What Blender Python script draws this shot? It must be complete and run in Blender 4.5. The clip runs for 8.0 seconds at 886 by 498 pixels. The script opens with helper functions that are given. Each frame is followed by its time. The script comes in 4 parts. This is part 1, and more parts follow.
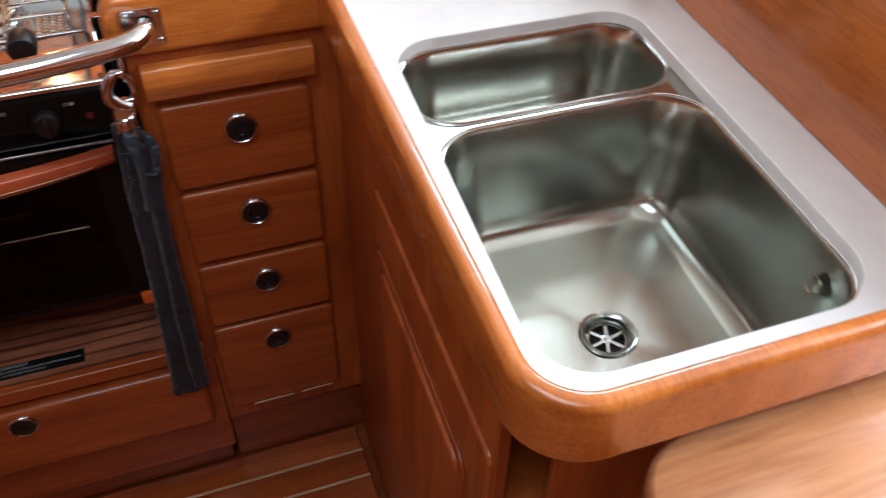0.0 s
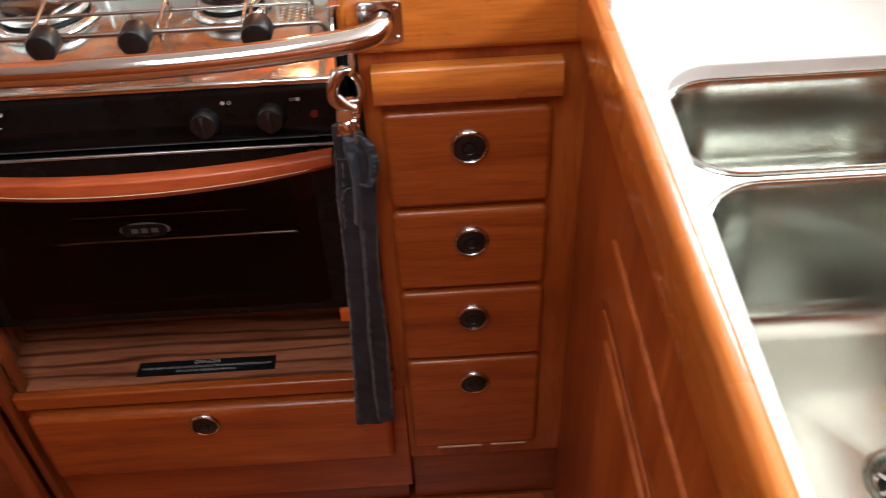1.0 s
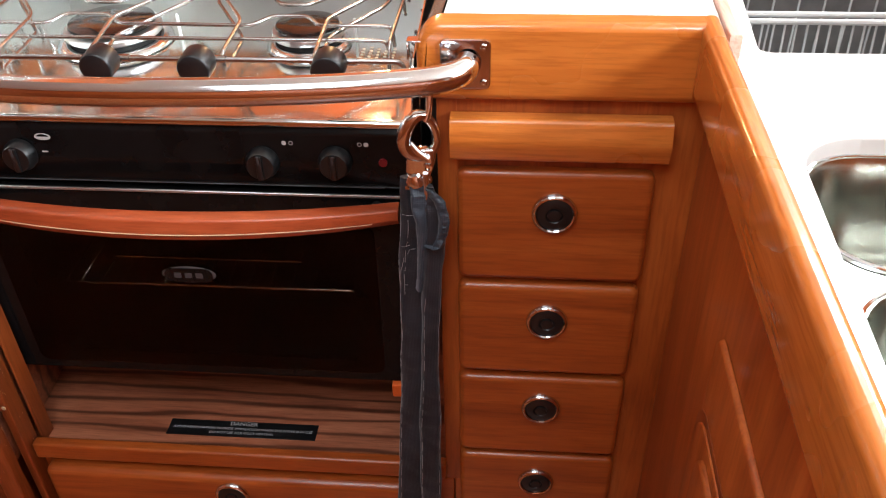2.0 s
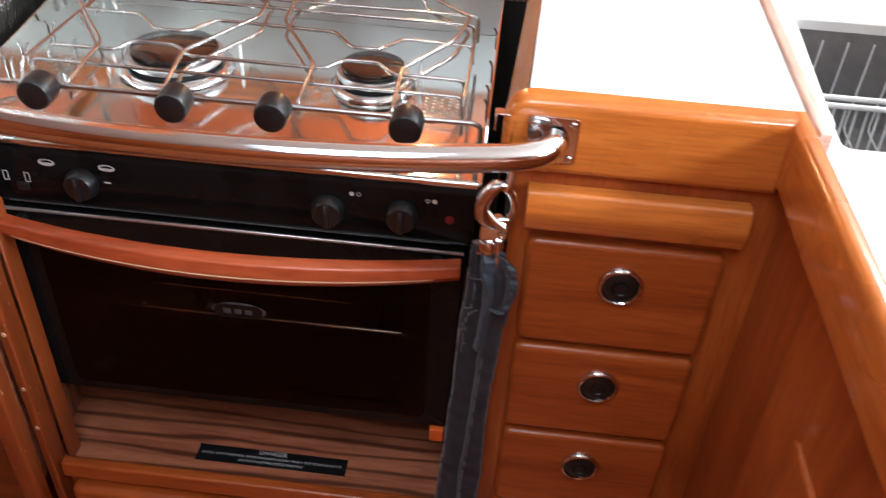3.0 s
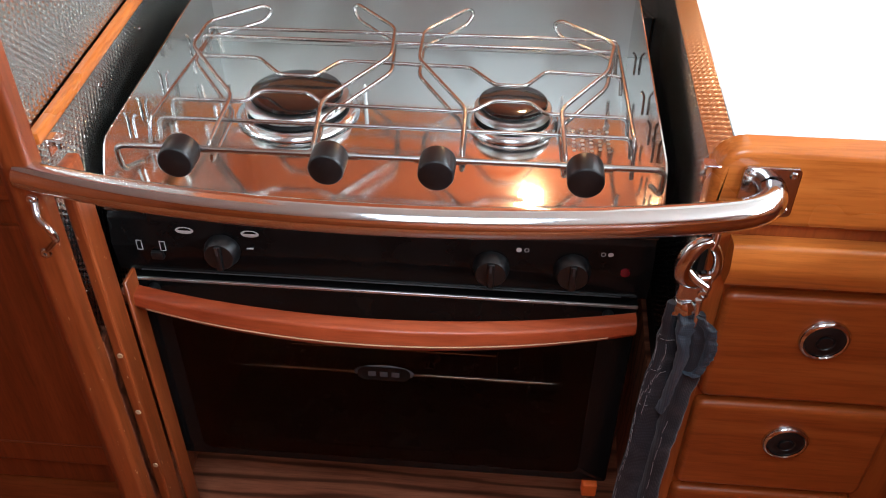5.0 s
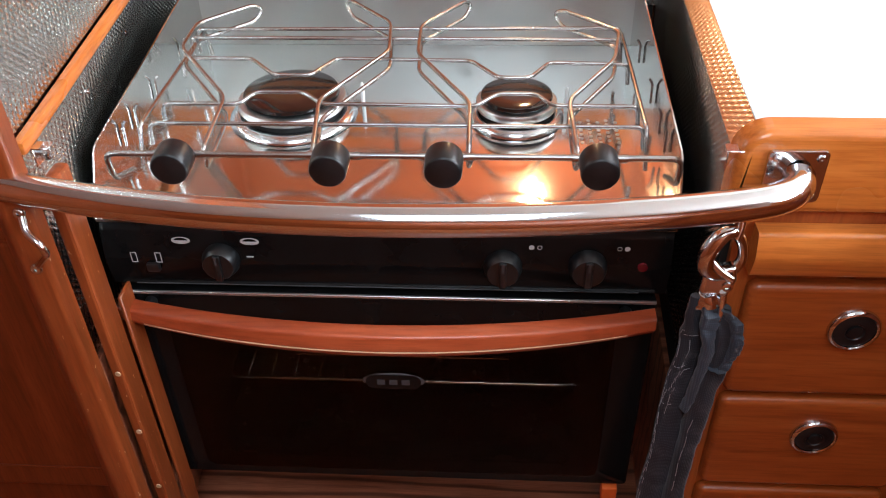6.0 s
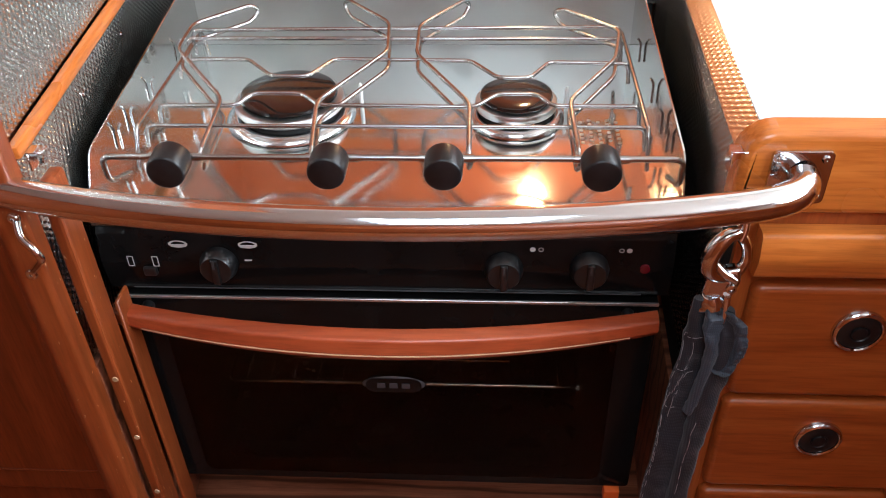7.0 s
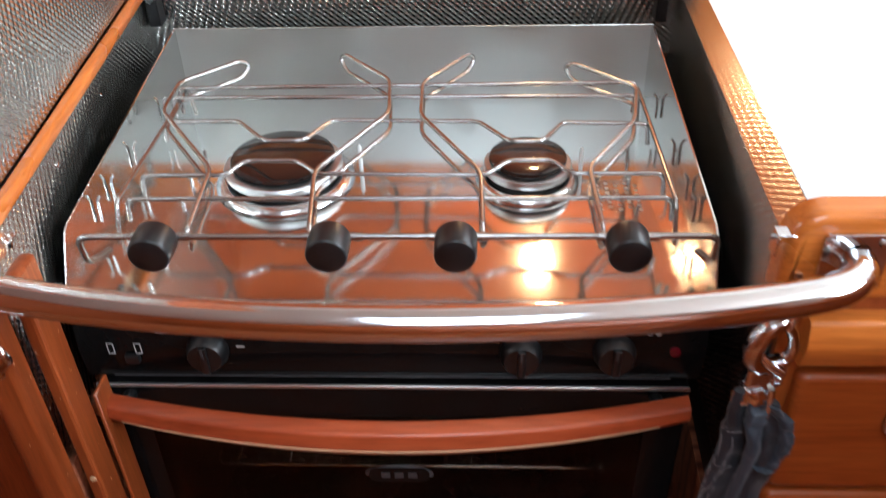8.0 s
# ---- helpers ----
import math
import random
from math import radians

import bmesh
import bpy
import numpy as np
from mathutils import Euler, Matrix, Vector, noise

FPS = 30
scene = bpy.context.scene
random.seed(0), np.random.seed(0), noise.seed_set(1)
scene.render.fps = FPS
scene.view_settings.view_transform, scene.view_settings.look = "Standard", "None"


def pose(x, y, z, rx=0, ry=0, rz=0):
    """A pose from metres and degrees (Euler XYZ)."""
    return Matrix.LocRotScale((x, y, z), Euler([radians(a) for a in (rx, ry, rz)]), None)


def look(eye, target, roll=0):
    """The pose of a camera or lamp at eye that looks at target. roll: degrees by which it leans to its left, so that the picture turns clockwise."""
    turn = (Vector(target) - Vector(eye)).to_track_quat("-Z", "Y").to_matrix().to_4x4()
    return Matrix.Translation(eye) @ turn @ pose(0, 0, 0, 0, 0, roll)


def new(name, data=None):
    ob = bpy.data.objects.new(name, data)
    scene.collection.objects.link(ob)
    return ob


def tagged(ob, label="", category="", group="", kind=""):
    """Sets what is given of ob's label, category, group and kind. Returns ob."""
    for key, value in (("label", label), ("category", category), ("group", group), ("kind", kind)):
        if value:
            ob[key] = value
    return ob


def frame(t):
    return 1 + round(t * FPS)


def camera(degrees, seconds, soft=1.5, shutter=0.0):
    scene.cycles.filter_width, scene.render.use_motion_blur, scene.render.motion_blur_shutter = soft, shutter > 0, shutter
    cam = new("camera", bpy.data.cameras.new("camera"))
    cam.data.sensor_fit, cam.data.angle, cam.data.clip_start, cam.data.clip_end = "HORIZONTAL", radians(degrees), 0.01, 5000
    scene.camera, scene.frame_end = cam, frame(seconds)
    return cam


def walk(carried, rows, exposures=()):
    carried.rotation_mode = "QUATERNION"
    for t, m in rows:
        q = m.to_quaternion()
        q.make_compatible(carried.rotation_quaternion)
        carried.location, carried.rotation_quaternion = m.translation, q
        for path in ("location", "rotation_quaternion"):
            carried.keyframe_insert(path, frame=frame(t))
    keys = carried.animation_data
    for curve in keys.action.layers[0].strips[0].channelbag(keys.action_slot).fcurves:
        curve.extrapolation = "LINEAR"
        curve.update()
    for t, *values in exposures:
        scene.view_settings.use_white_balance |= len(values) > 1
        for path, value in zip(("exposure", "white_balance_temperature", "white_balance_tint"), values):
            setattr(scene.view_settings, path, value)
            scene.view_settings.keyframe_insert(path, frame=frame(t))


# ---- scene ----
cam = camera(55.3, 8.0, soft=1.0, shutter=0.4)
PATH = [
    (0, (0.626, -1.0, 1.365), (1.131, 0.36, -0.012), 1.4),
    (0.2, (0.624, -0.991, 1.357), (1.033, 0.407, -0.013), 1.4),
    (0.5, (0.637, -0.948, 1.334), (0.863, 0.488, -0.04), -0.2),
    (0.8, (0.636, -0.916, 1.299), (0.776, 0.589, -0.01), -0.7),
    (1, (0.644, -0.871, 1.269), (0.662, 0.636, -0.045), -2.9),
    (1.2, (0.642, -0.851, 1.242), (0.606, 0.733, 0.022), -2.5),
    (2.3, (0.645, -0.758, 1.19), (0.467, 0.865, 0.035), -1.0),
    (2.5, (0.626, -0.77, 1.216), (0.442, 0.872, 0.088), 0.0),
    (2.7, (0.602, -0.767, 1.239), (0.467, 0.861, 0.085), 2.9),
    (3, (0.555, -0.734, 1.25), (0.446, 0.859, 0.046), 3.5),
    (3.3, (0.487, -0.706, 1.264), (0.406, 0.92, 0.103), 3.3),
    (3.5, (0.475, -0.668, 1.283), (0.349, 0.947, 0.11), 2.1),
    (3.7, (0.431, -0.665, 1.3), (0.335, 0.967, 0.148), 2.3),
    (4, (0.414, -0.659, 1.307), (0.273, 0.966, 0.149), -0.5),
    (4.2, (0.406, -0.663, 1.291), (0.226, 0.949, 0.122), -1.1),
    (4.5, (0.401, -0.664, 1.286), (0.18, 0.929, 0.097), -0.3),
    (4.7, (0.396, -0.663, 1.274), (0.212, 0.93, 0.078), 0.2),
    (5, (0.388, -0.651, 1.258), (0.253, 0.923, 0.032), 0.2),
    (6.5, (0.367, -0.622, 1.234), (0.249, 0.959, 0.014), -1.8),
    (7, (0.367, -0.617, 1.234), (0.256, 0.96, 0.008), -1.7),
    (7.5, (0.36, -0.601, 1.231), (0.263, 0.981, 0.012), -1.7),
    (7.8, (0.354, -0.567, 1.23), (0.284, 1.033, 0.033), -1.5),
    (8, (0.344, -0.535, 1.233), (0.26, 1.078, 0.054), -1.7),
]
EXPOSURES = [(0.0, -0.05, 5700, 3), (0.5, 0.0, 5950, 3), (1.0, 0.5, 6350, 4), (2.5, 0.85, 5950, 5), (3.2, 0.5, 5750, 5), (4.0, 0.1, 5650, 4), (4.7, 0.3, 5700, 5), (6.5, 0.5, 5750, 5), (8.0, 0.39, 5750, 5)]
walk(cam, [(t, look(eye, target, roll)) for t, eye, target, roll in PATH], EXPOSURES)

# ---- light ----
world = bpy.data.worlds.new("sky")
world.use_nodes = True
scene.world = world
sky = world.node_tree.nodes.new("ShaderNodeTexSky")
sky.sky_type, sky.sun_disc = "NISHITA", False
sky.sun_elevation, sky.sun_rotation = radians(40), radians(120)
background = world.node_tree.nodes["Background"]
background.inputs["Strength"].default_value = 0.12
world.node_tree.links.new(sky.outputs[0], background.inputs[0])


def area_lamp(name, eye, target, width, depth, watts, colour):
    data = bpy.data.lights.new(name, "AREA")
    data.shape, data.size, data.size_y, data.energy, data.color = "RECTANGLE", width, depth, watts, colour
    ob = new(name, data)
    ob.matrix_world = look(eye, target)
    return ob


# daylight falling in through the companionway and the deck hatch
area_lamp("companionway_daylight", (2.18, -0.75, 1.54), (0.6, -0.3, 0.80), 1.0, 0.70, 62, (0.93, 0.97, 1.0))
area_lamp("port_light_daylight", (1.66, 0.66, 1.74), (1.50, -0.6, 1.0), 0.78, 0.26, 16, (0.93, 0.97, 1.0))
area_lamp("hatch_daylight", (0.38, -1.06, 1.94), (0.38, -1.06, 0.0), 0.56, 1.08, 9.5, (0.95, 0.98, 1.0))


def galley_lamp():
    """The warm lamp under the locker behind the stove."""
    data = bpy.data.lights.new("galley_lamp", "POINT")
    data.shadow_soft_size, data.energy, data.color = 0.012, 1.3, (1.0, 0.60, 0.28)
    ob = new("galley_lamp", data)
    ob.location = (0.430, 0.455, 1.070)
    return ob


galley_lamp()

# ---- materials ----


def material(name, base, rough=0.5, metal=0.0, coat=0.0):
    m = bpy.data.materials.new(name)
    m.use_nodes = True
    b = m.node_tree.nodes["Principled BSDF"]
    b.inputs["Base Color"].default_value = (*base, 1)
    b.inputs["Roughness"].default_value = rough
    b.inputs["Metallic"].default_value = metal
    b.inputs["Coat Weight"].default_value = coat
    b.inputs["Coat Roughness"].default_value = 0.12
    return m, m.node_tree.nodes, m.node_tree.links, b


def noise_node(nodes, links, coords, scale, detail, stretch=(1, 1, 1), rough=0.55, twist=0.0):
    mapping = nodes.new("ShaderNodeMapping")
    mapping.inputs["Scale"].default_value = stretch
    links.new(coords, mapping.inputs[0])
    n = nodes.new("ShaderNodeTexNoise")
    n.inputs["Scale"].default_value, n.inputs["Detail"].default_value = scale, detail
    n.inputs["Roughness"].default_value, n.inputs["Distortion"].default_value = rough, twist
    links.new(mapping.outputs[0], n.inputs["Vector"])
    return n


def ramp_node(nodes, links, value, stops):
    r = nodes.new("ShaderNodeValToRGB")
    while len(r.color_ramp.elements) < len(stops):
        r.color_ramp.elements.new(0.5)
    for e, (at, c) in zip(r.color_ramp.elements, stops):
        e.position, e.color = at, (*c, 1)
    links.new(value, r.inputs[0])
    return r


def bump_node(nodes, links, height, bsdf, strength, distance):
    b = nodes.new("ShaderNodeBump")
    b.inputs["Strength"].default_value, b.inputs["Distance"].default_value = strength, distance
    links.new(height, b.inputs["Height"])
    links.new(b.outputs[0], bsdf.inputs["Normal"])


def wood(name, dark, mid, light, along, rough=0.34, coat=0.22, fine=1.0):
    """Varnished timber whose grain runs along one axis ('x', 'y' or 'z')."""
    m, nodes, links, b = material(name, mid, rough, 0, coat)
    tc = nodes.new("ShaderNodeTexCoord")
    info = nodes.new("ShaderNodeObjectInfo")
    shift = nodes.new("ShaderNodeVectorMath")
    shift.operation = "MULTIPLY_ADD"
    links.new(info.outputs["Random"], shift.inputs[0])
    shift.inputs[1].default_value = (7.0, 5.0, 3.0)
    links.new(tc.outputs["Object"], shift.inputs[2])
    c = shift.outputs[0]
    squash = {"x": (0.07, 1, 1), "y": (1, 0.07, 1), "z": (1, 1, 0.07)}[along]
    broad = noise_node(nodes, links, c, 28 * fine, 5, squash, 0.6, 0.6)
    pores = noise_node(nodes, links, c, 260 * fine, 3, squash, 0.6)
    blotch = noise_node(nodes, links, c, 5, 3)
    r = ramp_node(nodes, links, broad.outputs[0], [(0.28, dark), (0.5, mid), (0.72, light)])
    mix = nodes.new("ShaderNodeMix")
    mix.data_type, mix.blend_type = "RGBA", "MULTIPLY"
    r2 = ramp_node(nodes, links, pores.outputs[0], [(0.36, (0.72, 0.66, 0.6)), (0.55, (1, 1, 1))])
    mix.inputs[0].default_value = 0.7
    links.new(r.outputs[0], mix.inputs[6])
    links.new(r2.outputs[0], mix.inputs[7])
    mix2 = nodes.new("ShaderNodeMix")
    mix2.data_type, mix2.blend_type = "RGBA", "MULTIPLY"
    mix2.inputs[0].default_value = 0.6
    r3 = ramp_node(nodes, links, blotch.outputs[0], [(0.3, (0.8, 0.74, 0.7)), (0.65, (1.1, 1.1, 1.1))])
    links.new(mix.outputs[2], mix2.inputs[6])
    links.new(r3.outputs[0], mix2.inputs[7])
    links.new(mix2.outputs[2], b.inputs["Base Color"])
    rr = nodes.new("ShaderNodeMapRange")
    rr.inputs[3].default_value, rr.inputs[4].default_value = rough - 0.06, rough + 0.12
    links.new(blotch.outputs[0], rr.inputs[0])
    links.new(rr.outputs[0], b.inputs["Roughness"])
    bump_node(nodes, links, pores.outputs[0], b, 0.12, 0.0006)
    return m


TEAK = ((0.23, 0.043, 0.007), (0.36, 0.078, 0.012), (0.46, 0.118, 0.021))
# darker copy of the teak; on the side cabinet it stands for shade
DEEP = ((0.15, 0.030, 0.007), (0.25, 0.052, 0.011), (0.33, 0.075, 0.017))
wood_x = wood("varnished_teak_across", *TEAK, "x")
wood_y = wood("varnished_teak_lengthwise", *TEAK, "y")
wood_z = wood("varnished_teak_upright", *TEAK, "z")
satin_x = wood("satin_teak_across", *TEAK, "x", 0.5, 0.0)
deep_x = wood("darkened_teak_across", *DEEP, "x")
deep_z = wood("darkened_teak_upright", *DEEP, "z")
edge_wood = wood("golden_fiddle_wood", (0.42, 0.108, 0.015), (0.55, 0.160, 0.025), (0.64, 0.208, 0.038), "y", 0.25, 0.6)
edge_wood_x = wood("golden_fiddle_wood_across", (0.42, 0.108, 0.015), (0.55, 0.160, 0.025), (0.64, 0.208, 0.038), "x", 0.25, 0.6)
zebra_wood = wood("banded_niche_veneer", (0.20, 0.062, 0.030), (0.36, 0.125, 0.064), (0.50, 0.19, 0.10), "x", 0.36, 0.2, 2.0)
handle_wood = wood("red_beech_handle", (0.28, 0.046, 0.014), (0.42, 0.080, 0.025), (0.51, 0.118, 0.042), "x", 0.3, 0.3)
step_wood = wood("worn_teak_step", (0.34, 0.125, 0.045), (0.50, 0.22, 0.095), (0.60, 0.30, 0.15), "x", 0.24, 0.6, 0.7)
# strip wood paled in its colour to carry the strong light on it
overlit_strip = wood("overlit_pink_strip", (0.55, 0.36, 0.28), (0.66, 0.46, 0.37), (0.72, 0.53, 0.44), "y", 0.35, 0.3)
holly = wood("pale_holly_strip", (0.5, 0.3, 0.16), (0.6, 0.4, 0.24), (0.66, 0.46, 0.3), "x", 0.45, 0.1)


def banded(m):
    """Adds long thin dark growth lines to a timber, running along x."""
    nodes, links = m.node_tree.nodes, m.node_tree.links
    b = nodes["Principled BSDF"]
    source = b.inputs["Base Color"].links[0].from_socket
    tc = nodes.new("ShaderNodeTexCoord")
    mapping = nodes.new("ShaderNodeMapping")
    mapping.inputs["Scale"].default_value = (0.16, 1, 1)
    links.new(tc.outputs["Object"], mapping.inputs[0])
    w = nodes.new("ShaderNodeTexWave")
    w.bands_direction = "Y"
    w.inputs["Scale"].default_value, w.inputs["Distortion"].default_value = 12, 9.0
    w.inputs["Detail"].default_value, w.inputs["Detail Scale"].default_value = 3, 0.9
    links.new(mapping.outputs[0], w.inputs["Vector"])
    r = ramp_node(nodes, links, w.outputs["Fac"], [(0.03, (0.14, 0.10, 0.09)), (0.22, (0.78, 0.74, 0.72)), (0.45, (1, 1, 1))])
    mix = nodes.new("ShaderNodeMix")
    mix.data_type, mix.blend_type = "RGBA", "MULTIPLY"
    mix.inputs[0].default_value = 0.75
    links.new(source, mix.inputs[6])
    links.new(r.outputs[0], mix.inputs[7])
    links.new(mix.outputs[2], b.inputs["Base Color"])


banded(zebra_wood)


def worn(name, base_wood):
    """The same timber with pale rubbed nicks in its varnish."""
    m = base_wood.copy()
    m.name = name
    nodes, links = m.node_tree.nodes, m.node_tree.links
    b = nodes["Principled BSDF"]
    source = b.inputs["Base Color"].links[0].from_socket
    tc = nodes.new("ShaderNodeTexCoord")
    n = noise_node(nodes, links, tc.outputs["Object"], 190, 3, (1, 1, 0.4), 0.6)
    r = ramp_node(nodes, links, n.outputs[0], [(0.69, (0, 0, 0)), (0.72, (1, 1, 1))])
    mix = nodes.new("ShaderNodeMix")
    mix.data_type = "RGBA"
    links.new(r.outputs[0], mix.inputs[0])
    links.new(source, mix.inputs[6])
    mix.inputs[7].default_value = (0.62, 0.36, 0.2, 1)
    links.new(mix.outputs[2], b.inputs["Base Color"])
    return m


worn_wood = worn("scuffed_teak_post", deep_z)


def brushed(name, base, rough, along, deep=0.25, smeary=0.04):
    m, nodes, links, b = material(name, base, rough, 1.0)
    tc = nodes.new("ShaderNodeTexCoord")
    squash = {"x": (0.02, 1, 1), "y": (1, 0.02, 1), "z": (1, 1, 0.02)}[along]
    hair = noise_node(nodes, links, tc.outputs["Object"], 900, 2, squash)
    smear = noise_node(nodes, links, tc.outputs["Object"], 9, 2)
    rr = nodes.new("ShaderNodeMapRange")
    rr.inputs[1].default_value, rr.inputs[2].default_value = 0.3, 0.7
    rr.inputs[3].default_value, rr.inputs[4].default_value = rough - smeary * 0.6, rough + smeary
    links.new(smear.outputs[0], rr.inputs[0])
    links.new(rr.outputs[0], b.inputs["Roughness"])
    bump_node(nodes, links, hair.outputs[0], b, deep, 0.0004)
    return m


pan_steel = brushed("brushed_hob_steel", (0.68, 0.69, 0.67), 0.11, "x", 0.04, 0.02)
# rougher copy of the tray steel, the rear wall's shade darkening its colour
shaded_rear_steel = brushed("shaded_satin_steel", (0.46, 0.475, 0.455), 0.36, "x", 0.04, 0.02)
sink_steel = brushed("satin_sink_steel", (0.42, 0.425, 0.385), 0.19, "y", 0.10, 0.02)
chrome = material("polished_chrome", (0.62, 0.63, 0.645), 0.09, 1.0)[0]
rail_steel = material("polished_rail_steel", (0.74, 0.75, 0.765), 0.10, 1.0)[0]
wire_steel = material("steel_wire", (0.40, 0.39, 0.375), 0.27, 1.0)[0]
burner_bright = material("polished_burner_ring", (0.66, 0.67, 0.68), 0.18, 1.0)[0]
burner_alu = material("cast_aluminium", (0.62, 0.63, 0.63), 0.34, 1.0)[0]


alu = brushed("embossed_aluminium", (0.62, 0.625, 0.60), 0.25, "z", 0.0, 0.01)


def speckled(name, base, rough, amount, scale=60, coat=0.0, metal=0.0, bump=0.0):
    m, nodes, links, b = material(name, base, rough, metal, coat)
    tc = nodes.new("ShaderNodeTexCoord")
    n = noise_node(nodes, links, tc.outputs["Object"], scale, 4)
    low = tuple(max(0, v * (1 - amount)) for v in base)
    high = tuple(min(1, v * (1 + amount)) for v in base)
    r = ramp_node(nodes, links, n.outputs[0], [(0.3, low), (0.7, high)])
    links.new(r.outputs[0], b.inputs["Base Color"])
    w = noise_node(nodes, links, tc.outputs["Object"], scale * 0.12, 3)
    rr = nodes.new("ShaderNodeMapRange")
    rr.inputs[3].default_value, rr.inputs[4].default_value = max(0.04, rough - 0.08), rough + 0.08
    links.new(w.outputs[0], rr.inputs[0])
    links.new(rr.outputs[0], b.inputs["Roughness"])
    if bump:
        bump_node(nodes, links, n.outputs[0], b, bump, 0.0005)
    return m


white_top = speckled("white_laminate", (0.80, 0.80, 0.79), 0.3, 0.03, 40, 0.2)
white_liner = speckled("white_moulded_liner", (0.72, 0.74, 0.72), 0.4, 0.04, 25)
deckhead = speckled("cream_deckhead_vinyl", (0.72, 0.69, 0.63), 0.6, 0.05, 90, bump=0.2)
black_enamel = speckled("black_enamel", (0.006, 0.0055, 0.0055), 0.2, 0.3, 30, 0.0)
black_enamel.node_tree.nodes["Principled BSDF"].inputs["Specular IOR Level"].default_value = 0.17
burner_black = speckled("glossy_burner_enamel", (0.012, 0.010, 0.009), 0.08, 0.2, 30, 0.4)
black_plastic = speckled("black_plastic", (0.007, 0.007, 0.0075), 0.36, 0.3, 200, bump=0.1)
# near-black that paints the shade inside gaps, slots and holes
shade_black = speckled("recess_shade_black", (0.012, 0.011, 0.010), 0.7, 0.3, 40)
oven_glass = material("smoked_oven_glass", (0.42, 0.39, 0.36), 0.02)[0]
oven_glass.node_tree.nodes["Principled BSDF"].inputs["Transmission Weight"].default_value = 1.0
oven_glass.node_tree.nodes["Principled BSDF"].inputs["IOR"].default_value = 1.16
white_mark = speckled("white_print", (0.50, 0.50, 0.50), 0.5, 0.03, 90)
grey_mark = speckled("grey_print", (0.055, 0.055, 0.06), 0.4, 0.05, 90)
dull_mark = speckled("dull_grey_print", (0.04, 0.04, 0.042), 0.4, 0.05, 90)
shelf_wire = material("oven_shelf_wire", (0.75, 0.73, 0.70), 0.22, 1.0)[0]
red_lens = material("red_indicator", (0.13, 0.006, 0.014), 0.2, 0.0, 0.4)[0]
orange_plastic = speckled("orange_plastic", (0.75, 0.13, 0.02), 0.4, 0.1, 90)
rack_grey = speckled("grey_rack_floor", (0.16, 0.155, 0.15), 0.5, 0.2, 40)
rack_wire = material("plastic_coated_wire", (0.62, 0.64, 0.64), 0.35, 0.0, 0.3)[0]
door_trim = material("aluminium_door_trim", (0.85, 0.85, 0.84), 0.42, 1.0)[0]


def webbing_material(name, low, high):
    m, nodes, links, b = material(name, high, 0.6)
    b.inputs["Sheen Weight"].default_value = 0.2
    b.inputs["Sheen Roughness"].default_value = 0.4
    tc = nodes.new("ShaderNodeTexCoord")
    across = nodes.new("ShaderNodeTexWave")
    across.bands_direction = "Z"
    across.inputs["Scale"].default_value, across.inputs["Distortion"].default_value = 150, 0.6
    links.new(tc.outputs["Object"], across.inputs["Vector"])
    along = nodes.new("ShaderNodeTexWave")
    along.bands_direction = "X"
    along.inputs["Scale"].default_value, along.inputs["Distortion"].default_value = 190, 0.6
    links.new(tc.outputs["Object"], along.inputs["Vector"])
    weave = nodes.new("ShaderNodeMath")
    weave.operation = "MULTIPLY"
    links.new(across.outputs[1], weave.inputs[0])
    links.new(along.outputs[1], weave.inputs[1])
    n = noise_node(nodes, links, tc.outputs["Object"], 30, 5, (1, 1, 0.5))
    r = ramp_node(nodes, links, n.outputs[0], [(0.32, low), (0.72, high)])
    mix = nodes.new("ShaderNodeMix")
    mix.data_type, mix.blend_type = "RGBA", "MULTIPLY"
    mix.inputs[0].default_value = 0.55
    links.new(r.outputs[0], mix.inputs[6])
    links.new(weave.outputs[0], mix.inputs[7])
    links.new(mix.outputs[2], b.inputs["Base Color"])
    bump_node(nodes, links, weave.outputs[0], b, 0.4, 0.0007)
    return m


webbing = webbing_material("dark_blue_webbing", (0.005, 0.006, 0.010), (0.036, 0.046, 0.066))
# lighter copy of the webbing that paints the highlights on its folds
highlight_webbing = webbing_material("highlight_blue_webbing", (0.022, 0.030, 0.044), (0.085, 0.115, 0.160))
stitch_white = speckled("pale_thread", (0.30, 0.30, 0.31), 0.7, 0.1, 90)

# ---- mesh helpers ----


def smooth(bm, degrees=38):
    bm.normal_update()
    for f in bm.faces:
        broad_and_square = f.calc_area() > 2e-4 and max(abs(c) for c in f.normal) > 0.9999
        f.smooth = not broad_and_square
    for e in bm.edges:
        if len(e.link_faces) == 2 and e.calc_face_angle(0) > radians(degrees):
            e.smooth = False
    return bm


def link_mesh(name, bm, mat, smoothing=38):
    smooth(bm, smoothing)
    data = bpy.data.meshes.new(name)
    bm.to_mesh(data)
    bm.free()
    data.materials.append(mat)
    return new(name, data)


def origin_of(ob):
    at = Vector((0, 0, 0))
    while ob:
        at += ob.location
        ob = ob.parent
    return at


def thing(name, at, label, category, group=""):
    ob = new(name)
    ob.empty_display_size = 0.03
    ob.location = at
    return tagged(ob, label, category, group)


def part(name, bm, mat, parent, label="", smoothing=38):
    """Links a bmesh, built in world places, as one mesh under a thing or a part."""
    bmesh.ops.translate(bm, verts=bm.verts, vec=-origin_of(parent))
    ob = link_mesh(name, bm, mat, smoothing)
    ob.parent = parent
    return tagged(ob, label)


def structure(name, bm, mat, label, category, smoothing=38):
    return tagged(link_mesh(name, bm, mat, smoothing), label, category, kind="structure")


